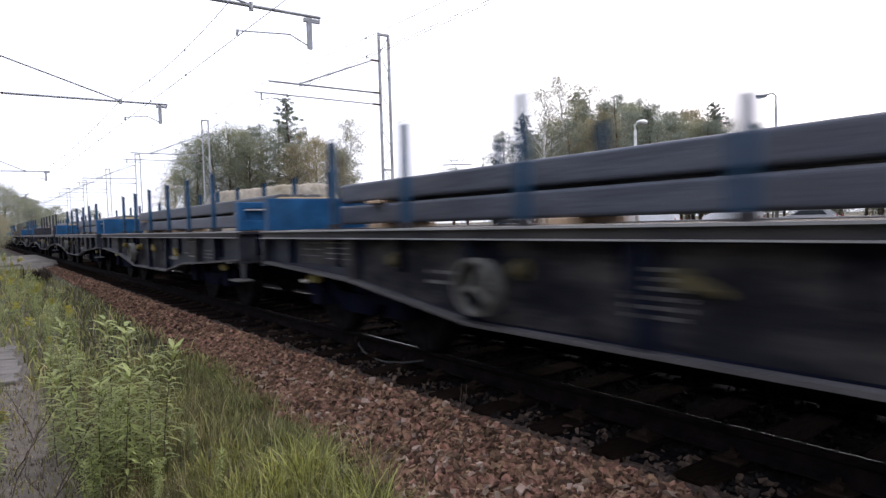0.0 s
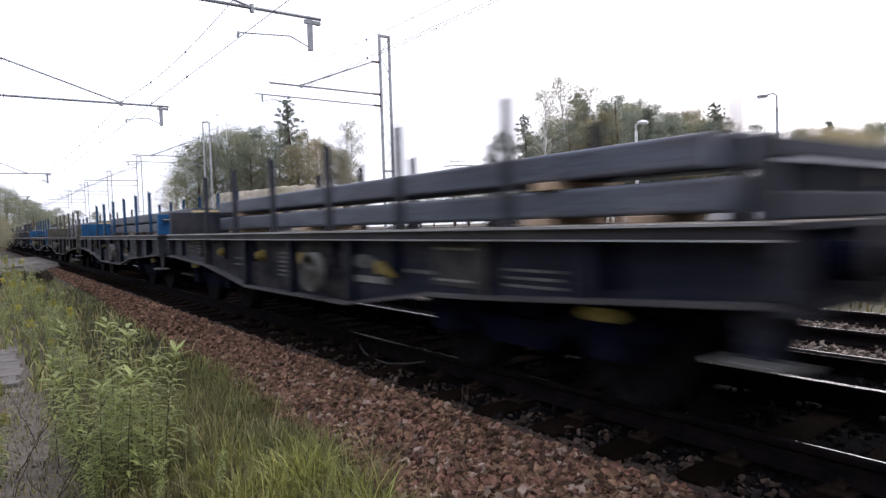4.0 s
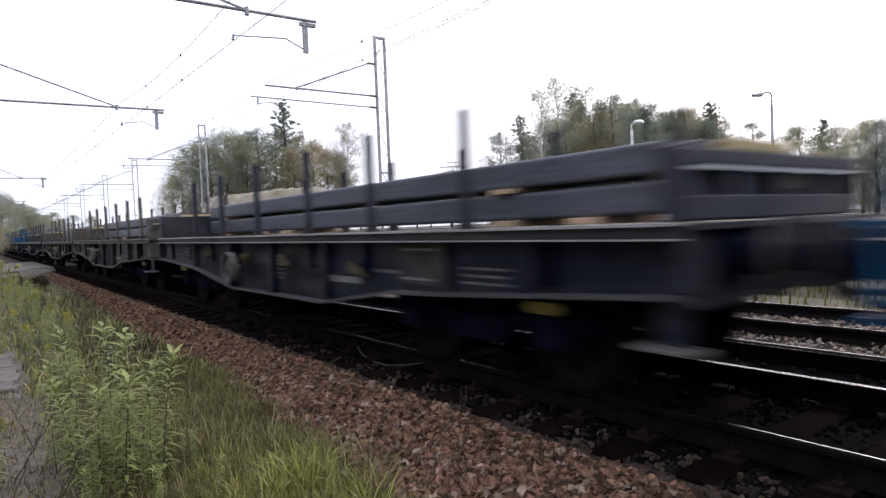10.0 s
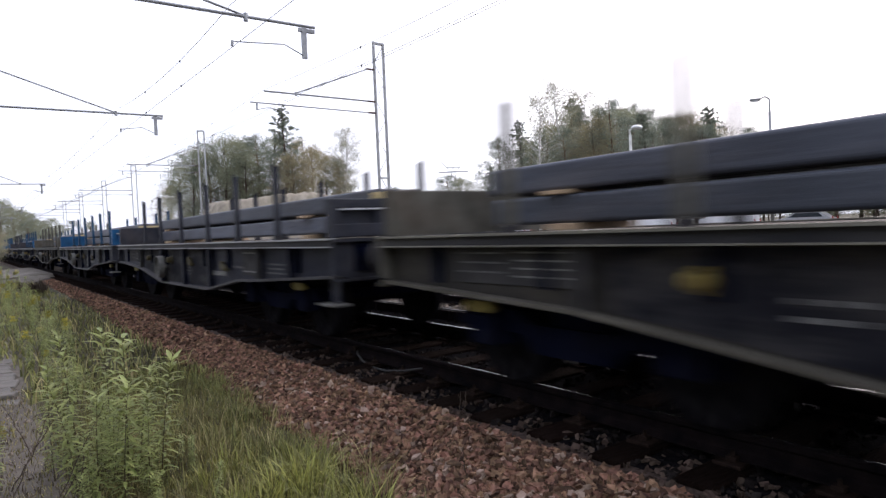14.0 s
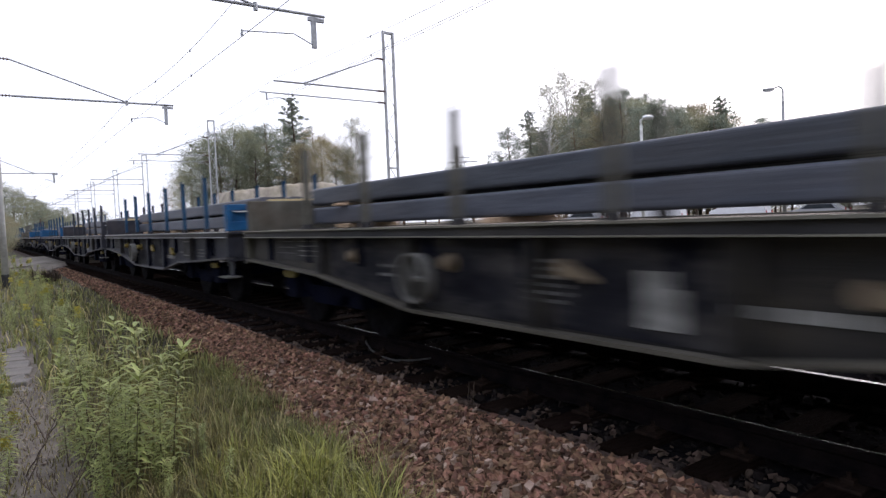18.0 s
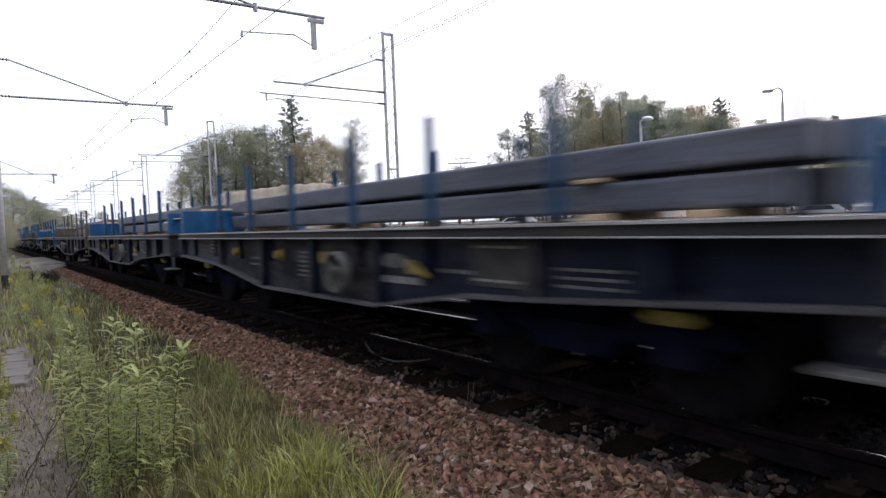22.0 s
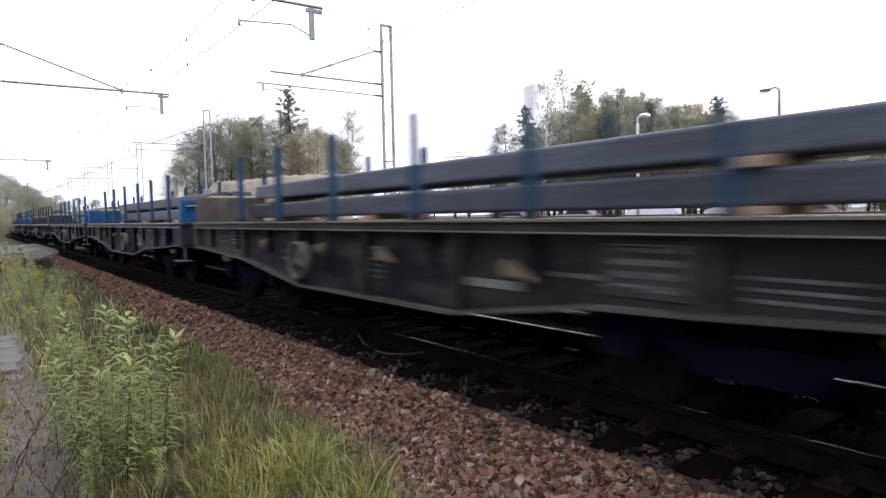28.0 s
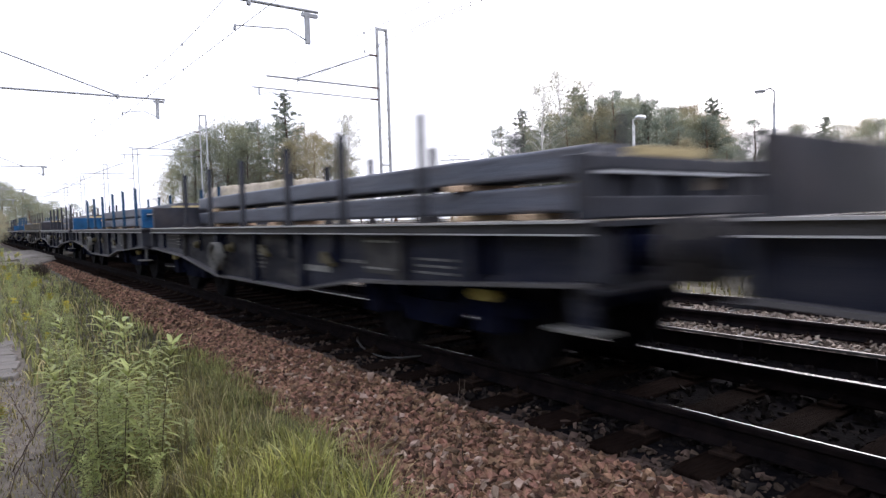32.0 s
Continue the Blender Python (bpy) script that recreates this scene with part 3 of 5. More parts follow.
def mesh_web(y0, y1):
    """Dusty plate on the sill web from y0 to y1, following the sill's lower edge."""
    cuts = [y0] + [y for y, d in SILL if y0 < y < y1] + [y1]
    outline = [(-y0, Z0 - 0.105)] + [(-y, Z0 - sill_depth(-y) + 0.05) for y in cuts] + [(-y1, Z0 - 0.105)]
    return finish("web_panel", prism(bmesh.new(), outline, "x", -0.004, 0.0), "web_dust")


def mesh_plate(w, h, mat):
    bm = bmesh.new()
    box(bm, -0.012, 0.0, -w, 0.0, -h, 0.0, 0.003)
    return finish("marking_plate", bm, mat)


def mesh_badge():
    """Oval painted plate."""
    bm = bmesh.new()
    prism(bm, [(0.24 * math.cos(radians(20 * k)), 0.075 * math.sin(radians(20 * k))) for k in range(18)], "x", -0.006, 0.0)
    return finish("marking_plate", bm, "faint")


def mesh_lever(mat):
    """Painted changeover lever: a pivot boss and a tapering handle that hooks downwards."""
    bm = bmesh.new()
    rod(bm, (-0.055, 0, 0), (0.0, 0, 0), 0.075, 0.06, 14)
    prism(bm, [(0.0, 0.04), (-0.13, 0.02), (-0.22, -0.03), (-0.27, -0.08), (-0.22, -0.085), (-0.15, -0.06), (-0.08, -0.05), (0.0, -0.045)], "x", -0.06, -0.035)
    rod(bm, (-0.09, -0.24, -0.065), (-0.03, -0.24, -0.065), 0.024, None, 10)
    return finish("lever", bm, mat)


def mesh_boss(mat):
    """Short round boss with a flange, standing out of the sill web."""
    bm = bmesh.new()
    rod(bm, (-0.018, 0, 0), (0.0, 0, 0), 0.085, 0.085, 16)
    rod(bm, (-0.1, 0, 0), (-0.018, 0, 0), 0.055, 0.064, 16)
    rod(bm, (-0.112, 0, 0), (-0.1, 0, 0), 0.036, 0.05, 12)
    return finish("boss", bm, mat)


def put_graffiti(w):
    """Overlapping slanted sprayed strokes with gaps between them."""
    r3 = random.Random(5)
    for k, (y, top, low, lean, wide) in enumerate(((0.0, 0.0, 0.33, 0.1, 0.1), (0.13, 0.02, 0.2, -0.12, 0.07), (0.24, 0.12, 0.4, 0.16, 0.09), (0.3, 0.0, 0.09, 0.3, 0.06), (0.48, 0.03, 0.36, -0.08, 0.08), (0.56, 0.26, 0.36, 0.24, 0.06), (0.66, 0.0, 0.3, 0.12, 0.07))):
        x = -0.002 - 0.0015 * k
        outline = [(-y, -top), (-y - wide, -top - r3.uniform(0, 0.03)), (-y - wide - lean * 0.6, -(top + low) / 2), (-y - wide - lean, -low), (-y - lean, -low - r3.uniform(0, 0.04)), (-y - lean * 0.4, -(top + low) / 2)]
        part("sprayed_stroke", prism(bmesh.new(), outline, "x", x - 0.002, x), "spray", w, "pale yellow-green sprayed stroke", at=(-HALF + 0.086, -8.88, Z0 - 0.16))


STAKES = [1.42, 3.0, 4.7, 6.5, 8.1, 9.75]
STAKE_X = -0.96
STIFF = [2.44, 4.38, 6.04, 7.6, 9.8, 10.85]
# far board, near board, stakes, sill, deck edge, headstock
SCHEMES = {
    "B": ("blue", "blue", "stake_blue", "sill_black", "edge_grey", "darkpaint", "flat wagon with blue stakes, blue end boards and black sills"),
    "H": ("blue", "blue", "stake_blue", "sill_black", "edge_grey", "blue", "flat wagon with blue headstock, stakes and end boards, black sills"),
    "G": ("darkpaint", "blue", "stake_blue", "sill_dark", "edge_grey", "darkpaint", "flat wagon with blue stakes and one grey end board, dark sills"),
    "O": ("olive", "olive", "olive", "sill_olive", "edge_olive", "olive", "faded olive flat wagon with olive stakes and end boards"),
    "D": ("darkpaint", "darkpaint", "darkpaint", "sill_dark", "edge_grey", "darkpaint", "dark grey-brown flat wagon with dark stakes and end boards"),
}
ORDER = "BBBBDBOHDOODBOGDBBOHOBGDBDOBDOB"
SHIFT = {2: -0.2, 3: -0.15, 4: -0.1, 5: -0.25, 6: -0.15, 7: -0.12, 8: -0.15, 9: 0.05, 13: 0.08, 14: 0.12}
TURNED = (3, 4, 9, 15, 16, 20, 21)
BRIGHT_LEVERS = (1, 3, 6, 9, 13, 14, 15, 16, 20, 21)
PALE_PLATES = (11, 12, 14, 17)
WIDE_GAP = {3: 0.07, 7: 0.045, 16: 0.058, 17: 0.068, 18: 0.07, 19: 0.072, 20: 0.066, 21: 0.062, 22: 0.062}
WAGONS, WHEELS, LOADS = [], [], []


def place(k, t):
    """Where the far end of wagon k stands along the track."""
    return k * L_WAGON - way(t) - SHIFT.get(k, 0.0)


def build_wagon(index, code):
    far_b, near_b, stake, sill, edge, head, label = SCHEMES[code]
    if index == 19:
        stake, label = "stake_blue", "faded olive flat wagon with dull blue stakes and olive end boards"
    rnd = random.Random(100 + index)
    s0 = place(index, 0.0)
    w = thing("flat_wagon", (TRACK_1, s0, RAIL_Z), label, "railway wagon", "wagons of the train")
    put("deck", shared("deck", mesh_deck), w)
    put("underframe", shared("under", mesh_underframe), w)
    for side in (-1, 1):
        flip = Matrix.Identity(4) if side < 0 else Matrix.Translation((0, Y1, 0)) @ pose(0, 0, 0, 0, 0, 180)
        ss = put("side_sill", shared(("sill", sill), lambda: mesh_sill(sill)), w, flip @ Matrix.Translation((-HALF + 0.1, 0, 0)))
        put("bottom_flange", shared(("flange", code == "O"), lambda: mesh_flange("flange_olive" if code == "O" else "flange_grey")), ss)
        put("edge_channel", shared(("edge", sill), lambda: mesh_edge("edge_dark")), ss, (-0.08, 0, 0))
        put("worn_rim", shared(("rim", edge), lambda: mesh_rim(edge)), ss, (-0.08, 0, 0))
        put("lower_lip", shared(("lip", edge), lambda: mesh_lip(edge)), ss, (-0.08, 0, 0))
        for y in STIFF:
            d = sill_depth(-y)
            tone = "data_panel" if y in (2.44, 9.8) else sill
            put("stiffener", shared(("stiff", tone, round(d, 2)), lambda: mesh_stiffener(tone, d)), ss, (0, -y, 0))
        for k, y in enumerate(STAKES):
            st = put("stake", shared(("stake", stake), lambda: mesh_stake(stake)), w, flip @ pose(STAKE_X, -y, Z0, rnd.uniform(-0.6, 0.6), rnd.uniform(-0.5, 0.5), 0))
            put("stake_pocket", shared("pocket", lambda: mesh_pocket("edge_dark")), st)
        hw = put("handwheel", shared("wheel", mesh_handwheel), w, flip @ pose(-HALF - 0.06, -6.88 if index in TURNED else -4.62, Z0 - 0.45, rnd.uniform(0, 90), 0, 0))
        fs = put("footstep", shared("step", mesh_step), w, flip @ Matrix.Translation((-HALF + 0.12, Y1 + 0.14, Z0 - 0.42)))
        put("tread", shared("tread", lambda: finish("tread", boxed(-0.16, 0.08, -0.2, 0.2, -0.322, -0.297, bevel=0.004), "wheelgrey")), fs, None, "worn pale step tread")
        # lettering and marks on the sill web
        x = -HALF + 0.088
        for a, b in ((2.62, 4.25), (4.5, 5.9), (6.18, 7.45)):
            put("web_panel", shared(("web", a), lambda: mesh_web(a, b)), w, flip @ Matrix.Translation((x + 0.0035, 0, 0)), "web panel grey with dust")
        put("data_panel", shared("data_panel", lambda: mesh_plate(1.3, 0.27, "data_panel")), w, flip @ Matrix.Translation((x + 0.004, -1.04, Z0 - 0.115)), "dusty grey painted data panel")
        put("lettering", shared("panel_bars", lambda: mesh_bars(3, 0.55, 0.014, 0.075, "faint")), w, flip @ Matrix.Translation((x - 0.009, -1.1, Z0 - 0.135)))
        put("lettering", shared("side_bars", lambda: mesh_bars(4, 0.5, 0.013, 0.06, "white")), w, flip @ Matrix.Translation((x - 0.009, -1.78, Z0 - 0.13)))
        put("data_panel", shared("near_panel", lambda: mesh_plate(0.62, 0.36, "data_panel")), w, flip @ Matrix.Translation((x + 0.004, -9.06, Z0 - 0.125)), "dusty grey painted data panel")
        put("lettering", shared("near_bars", lambda: mesh_bars(2, 0.54, 0.022, 0.27, "white")), w, flip @ Matrix.Translation((x - 0.009, -9.1, Z0 - 0.15)))
        block = 5.52 if index in TURNED else 5.9
        put("lettering", shared("tall_bars", lambda: mesh_bars(6, 0.42, 0.026, 0.058, "faint")), w, flip @ Matrix.Translation((x, -block, Z0 - 0.25)))
        put("lettering", shared("low_bars", lambda: mesh_bars(2, 0.4, 0.03, 0.09, "faint")), w, flip @ Matrix.Translation((x, -3.75, Z0 - 0.36)))
        put("lettering", shared("long_bars", lambda: mesh_bars(1, 0.85, 0.07, 0.1, "white")), w, flip @ Matrix.Translation((x, -7.5, Z0 - 0.46)))
        put("lettering", shared("dash_bars", lambda: mesh_bars(1, 0.45, 0.035, 0.1, "faint")), w, flip @ Matrix.Translation((x, -8.6, Z0 - 0.36)))
        put("lettering", shared("small_bars", lambda: mesh_bars(3, 0.6, 0.022, 0.06, "faint")), w, flip @ Matrix.Translation((x, -10.0, Z0 - 0.3)))
        if code != "O" and index % 3 != 1:
            put("marking_plate", shared("badge", mesh_badge), w, flip @ Matrix.Translation((x, -7.82, Z0 - 0.31)), "pale rounded marking badge")
        tone = "yellow" if index in BRIGHT_LEVERS else ("tanplate" if code == "O" else "dull_yellow")
        for y, z in ((3.27, 0.29), (4.98, 0.31)):
            put("boss", shared(("boss", tone), lambda: mesh_boss(tone)), w, flip @ Matrix.Translation((x, -y, Z0 - z)))
        if code != "O" or index in (12, 19):
            for y, z in ((6.32, 0.31), (8.2, 0.36)):
                put("lever", shared(("lever", tone), lambda: mesh_lever(tone)), w, flip @ Matrix.Translation((x, -y, Z0 - z)), "painted changeover lever")
        if index == 5:
            put("marking_plate", shared("tan", lambda: mesh_plate(0.56, 0.36, "tanplate")), w, flip @ Matrix.Translation((x - 0.008, -9.08, Z0 - 0.115)), "tan painted marking plate")
        elif code == "O":
            put("lettering", shared("broad_bars", lambda: mesh_bars(4, 0.5, 0.04, 0.08, "faint")), w, flip @ Matrix.Translation((x - 0.009, -9.12, Z0 - 0.16)))
        if index in PALE_PLATES:
            put("marking_plate", shared("pale", lambda: mesh_plate(0.28, 0.36, "white")), w, flip @ Matrix.Translation((x, -6.92, Z0 - 0.3)), "pale worn marking plate")
    if index == 21:
        put_graffiti(w)
    for end in (0, 1):
        turn = pose(0, 0, 0, 0, 0, 180) if end == 0 else Matrix.Translation((0, Y1, 0))
        hd = put("headstock", shared(("head", head), lambda: mesh_headstock(head)), w, turn)
        for xx in (-0.875, 0.875):
            put("buffer", shared("buffer", mesh_buffer), hd, (xx, -0.03, Z0 - 0.2))
            put("buffer_head", shared("buffer_head", mesh_buffer_head), hd, (xx, -0.03, Z0 - 0.2), "worn grey buffer head")
        put("screw_coupling", shared("coupler", mesh_coupler), hd, (0, -0.03, Z0 - 0.22))
        put("brake_hose", shared("hose", mesh_hose), hd, (0, -0.03, Z0 - 0.22))
        mat = far_b if end == 0 else near_b
        board = put("end_board", shared(("board", mat), lambda: mesh_end_board(mat)), w, turn @ Matrix.Translation((0, 0.1, Z0)))
        put("slot_edge", shared("slot_edge", lambda: finish("slot_edge", boxed(-HALF + 0.14, HALF - 0.14, -0.076, -0.066, 0.325, 0.345), "slot_edge")), board, None, "painted highlight line under the top rail")
        put("label_plate", shared("label_plate", lambda: finish("label_plate", boxed(-0.14, 0.14, 0.026, 0.036, 0, 0.1), "tanplate")), board, (0.31 * (1 if end else -1), 0, 0.22), "brown paper label holder")
        bg = put("bogie", shared("bogie", mesh_bogie), w, (0, -2.14 if end == 0 else Y1 + 2.14, 0))
        for y in (-0.9, 0.9):
            WHEELS.append((put("wheelset", shared("wheelset", mesh_wheelset), bg, (0, y, 0.46)), index))
            for sx in (-1, 1):
                outer = (y > 0) == (end == 0)
                at = pose(sx * 1.06, y, 0.49, 0, 0, 0 if sx < 0 else 180)
                put("axlebox", shared("axlebox", lambda: mesh_axlebox(False)), bg, at)
                if outer:
                    put("yellow_cover", shared("axlecap", lambda: mesh_axlebox(True)), bg, at, "mustard yellow axle cover")
    return w


def mesh_bloom(length, mat):
    bm = bmesh.new()
    r, n, w = 0.036, 4, 0.125
    outline = []
    for cx, cz, a0 in ((w - r, 2 * w - r, 0), (r - w, 2 * w - r, 90), (r - w, r, 180), (w - r, r, 270)):
        outline += [(cx + r * math.cos(radians(a0 + 90 * k / n)), cz + r * math.sin(radians(a0 + 90 * k / n))) for k in range(n + 1)]
    prism(bm, outline, "y", -length, 0)
    return finish("steel_bloom", bm, mat)


def build_load(index, code):
    rnd = random.Random(500 + index)
    s0 = place(index, 0.0)
    ld = thing("steel_load", (TRACK_1, s0, RAIL_Z), "two layers of dark rolled steel blooms on pale timbers", "steel load", "loads on the wagons")
    gap = rnd.uniform(0.4, 0.6)
    z = Z0 + 0.012
    for layer, lift in enumerate((0.056, WIDE_GAP.get(index, 0.036))):
        for y in (1.45 + rnd.uniform(-0.1, 0.1), 9.62 + rnd.uniform(-0.08, 0.08)) + ((4.6, 10.65) if layer == 0 else ()):
            put("timber", shared(("timber", lift), lambda: finish("timber", boxed(-0.45, 0.45, -0.13, 0.13, 0, lift, bevel=0.006), "timber")), ld, pose(rnd.uniform(-0.05, 0.03), -y, z, 0, 0, rnd.uniform(-1, 1)))
        z += lift + 0.001
        for k in range(3):
            ln = round(10.9 + 0.1 * rnd.randint(-1, 1), 2)
            put("steel_bloom", shared(("bloom", ln), lambda: mesh_bloom(ln, "steel")), ld, pose((k - 1) * 0.263 + rnd.uniform(-0.006, 0.006), -gap + rnd.uniform(-0.08, 0.05), z, 0, 0, rnd.uniform(-0.05, 0.05)))
        z += 0.251
    put("end_plank", shared("end_plank", lambda: finish("end_plank", boxed(-0.62, 0.2, -0.055, 0.055, 0.0, 0.075, bevel=0.008), "pale_timber")), ld, pose(rnd.uniform(-0.1, 0.08), Y1 + 0.1, Z0 + 0.454, 0, 0, rnd.uniform(-1, 1)), "pale yellow plank")
    return ld


for i, code in enumerate(ORDER):
    k = i - 1
    WAGONS.append((build_wagon(k, code), k))
    LOADS.append((build_load(k, code), k))


# ---- overhead line ----
def catenary_mast(x, y, h, side, label):
    """Lattice mast; side: which way its bracket arms reach (-1 towards -x)."""
    m = thing("catenary_mast", (x, y, 0), label, "catenary mast", "catenary masts")
    for dx in (-0.23, 0.23):
        part("leg", boxed(dx - 0.035, dx + 0.035, -0.06, 0.06, -0.1, h), "mast", m)
    n = int(h / 0.75)
    step = (h - 0.4) / n
    for k in range(n):
        s = 1 if k % 2 else -1
        put("lacing_bar", shared(("lacing", s, round(step, 3)), lambda: finish("lacing_bar", rod(bmesh.new(), (-0.23 * s, 0, 0), (0.23 * s, 0, step), 0.016, None, 5), "mast")), m, (0, 0, 0.3 + k * step))
    part("cap", boxed(-0.27, 0.27, -0.05, 0.05, h - 0.09, h), "mast", m)
    part("cross_tie", boxed(-0.25, 0.25, -0.05, 0.05, 3.9, 3.96), "mast", m)
    part("foundation", boxed(-0.4, 0.4, -0.4, 0.4, -0.3, 0.12, bevel=0.03), "concrete", m)
    return m


def insul(bm, a, b):
    a, b = Vector(a), Vector(b)
    for k in range(4):
        p = a.lerp(b, (k + 0.5) / 4)
        d = (b - a).normalized() * 0.02
        rod(bm, p - d, p + d, 0.055, 0.04, 8)


def bracket_right(m, h_arm, tie_z, reach, tie_at):
    """Arms of a mast on the far side, reaching over track 2."""
    bm = bmesh.new()
    rod(bm, (-0.55, 0, h_arm), (-reach, 0, h_arm - 0.02), 0.035)
    rod(bm, (-0.55, 0, tie_z), (-tie_at, 0, h_arm + 0.02), 0.028)
    rod(bm, (-tie_at, 0, h_arm + 0.06), (-tie_at, 0, h_arm - 0.08), 0.05)
    part("cantilever", bm, "galv", m, "grey steel bracket arm")
    bm = bmesh.new()
    rod(bm, (-0.55, 0, h_arm - 0.47), (-reach - 0.55, 0, h_arm - 0.47), 0.025)
    rod(bm, (-reach - 0.3, 0, h_arm - 0.47), (-reach - 0.3, 0, h_arm - 0.75), 0.035)
    rod(bm, (-reach - 0.3, 0, h_arm - 0.73), (-reach + 0.1, 0, h_arm - 0.62), 0.014)
    rod(bm, (-reach + 0.1, 0, h_arm - 0.62), (-reach + 0.95, 0, h_arm - 0.72), 0.014)
    part("registration_arm", bm, "galv", m)
    for z in (h_arm, tie_z, h_arm - 0.47):
        bm = bmesh.new()
        insul(bm, (-0.27, 0, z), (-0.62, 0, z))
        rod(bm, (-0.2, 0, z), (-0.66, 0, z), 0.02)
        part("insulator", bm, "insulator", m, "brown ribbed insulator")
    return m


def pole_left(x, y, h, tip, banded):
    """Round pole beside track 1 with a bracket over the track."""
    m = thing("catenary_pole", (x, y, 0), "slim pale pole with a bracket arm over the track", "catenary pole", "catenary poles")
    part("pole", rod(bmesh.new(), (0, 0, 0.44), (0, 0, h), 0.105, 0.08, 14), "post_white" if banded else "mast", m, smooth=True)
    part("base", rod(bmesh.new(), (0, 0, -0.2), (0, 0, 0.46), 0.125, 0.115, 14), "post_black", m, "black painted base")
    za, r = 6.35, tip - x
    bm = bmesh.new()
    rod(bm, (0.5, 0, za), (r, 0, za + 0.06), 0.036)
    rod(bm, (0.5, 0, za + 1.2), (r - 1.6, 0, za + 0.06), 0.026)
    rod(bm, (r - 1.6, 0, za + 0.12), (r - 1.6, 0, za - 0.05), 0.05)
    part("cantilever", bm, "galv", m, "grey steel bracket arm")
    bm = bmesh.new()
    box(bm, r - 0.33, r - 0.22, -0.03, 0.03, za - 0.68, za + 0.02)
    box(bm, r - 0.4, r - 0.02, -0.035, 0.035, za - 0.08, za + 0.0)
    part("drop_bracket", bm, "galv", m)
    bm = bmesh.new()
    rod(bm, (r - 0.28, 0, za - 0.62), (r - 0.75, 0, za - 0.42), 0.014)
    rod(bm, (r - 0.75, 0, za - 0.42), (TRACK_1 + 0.2 - x, 0, za - 0.52), 0.014)
    rod(bm, (TRACK_1 + 0.2 - x, 0, za - 0.5), (TRACK_1 + 0.18 - x, 0, za - 0.62), 0.03)
    part("registration_arm", bm, "galv", m)
    for z in (za, za + 1.2):
        bm = bmesh.new()
        insul(bm, (0.12, 0, z), (0.5, 0, z))
        rod(bm, (0, 0, z), (0.55, 0, z), 0.02)
        part("insulator", bm, "insulator", m, "brown ribbed insulator")
    return m


RIGHT_MASTS = [(22.4, 9.52), (47.2, 9.65), (70.5, 9.6), (88, 9.6), (108, 9.6), (128, 9.6), (-6, 9.6), (-32, 9.6)]
for y, h in RIGHT_MASTS:
    bracket_right(catenary_mast(14.0, y, h, -1, "grey lattice catenary mast with bracket arms"), 7.07, 8.38, 5.0, 3.75)
LEFT_POLES = [(-0.75, 13.25, 6.6), (0.58, 25.3, 6.15), (0.35, 56.0, 5.0), (0.2, 88.0, 5.6), (0.1, 118.0, 6.0), (-0.6, -14.0, 6.2), (-0.6, -44.0, 6.2)]
for x, y, tip in LEFT_POLES:
    pole_left(x, y, 8.4, tip, abs(y - 25.3) < 1)


def wire_run(name, x, z, supports, sag, label, droppers=None, r=0.007):
    w = thing(name, (0, 0, 0), label, "overhead wire", "overhead wires")
    pts = []
    for a, b in zip(supports, supports[1:]):
        for k in range(10):
            u = k / 10
            pts.append(Vector((x, a + (b - a) * u, z - sag * 4 * u * (1 - u))))
    pts.append(Vector((x, supports[-1], z)))
    part("wire", tube(bmesh.new(), pts, [r] * len(pts), 5), "wire", w)
    if droppers:
        bm = bmesh.new()
        for a, b in zip(supports, supports[1:]):
            n = max(3, int((b - a) / 6))
            for k in range(1, n):
                u = k / n
                y = a + (b - a) * u
                top = z - sag * 4 * u * (1 - u)
                rod(bm, (x, y, top), (x, y, droppers), 0.0025, None, 4)
                rod(bm, (x, y, droppers + 0.03), (x, y, droppers - 0.02), 0.02, None, 6)
                rod(bm, (x, y, top + 0.02), (x, y, top - 0.04), 0.02, None, 6)
        part("dropper", bm, "wire", w)["kind"] = "stuff"
    return w


LEFT_Y = sorted(p[1] for p in LEFT_POLES)
RIGHT_Y = sorted(p[0] for p in RIGHT_MASTS)
wire_run("messenger_wire", TRACK_1 + 0.2, 6.6, LEFT_Y, 0.25, "thin messenger wire with droppers over the track", 5.72)
wire_run("contact_wire", TRACK_1 + 0.2, 5.72, LEFT_Y, 0.0, "thin copper contact wire over the track")
wire_run("messenger_wire", 9.0, 7.1, RIGHT_Y, 0.35, "thin messenger wire with droppers over the track", 6.32, r=0.007)
wire_run("contact_wire", 8.95, 6.32, RIGHT_Y, 0.0, "thin copper contact wire over the track", r=0.007)
wire_run("contact_wire", 9.02, 6.29, RIGHT_Y, 0.0, "thin copper contact wire over the track", r=0.007)


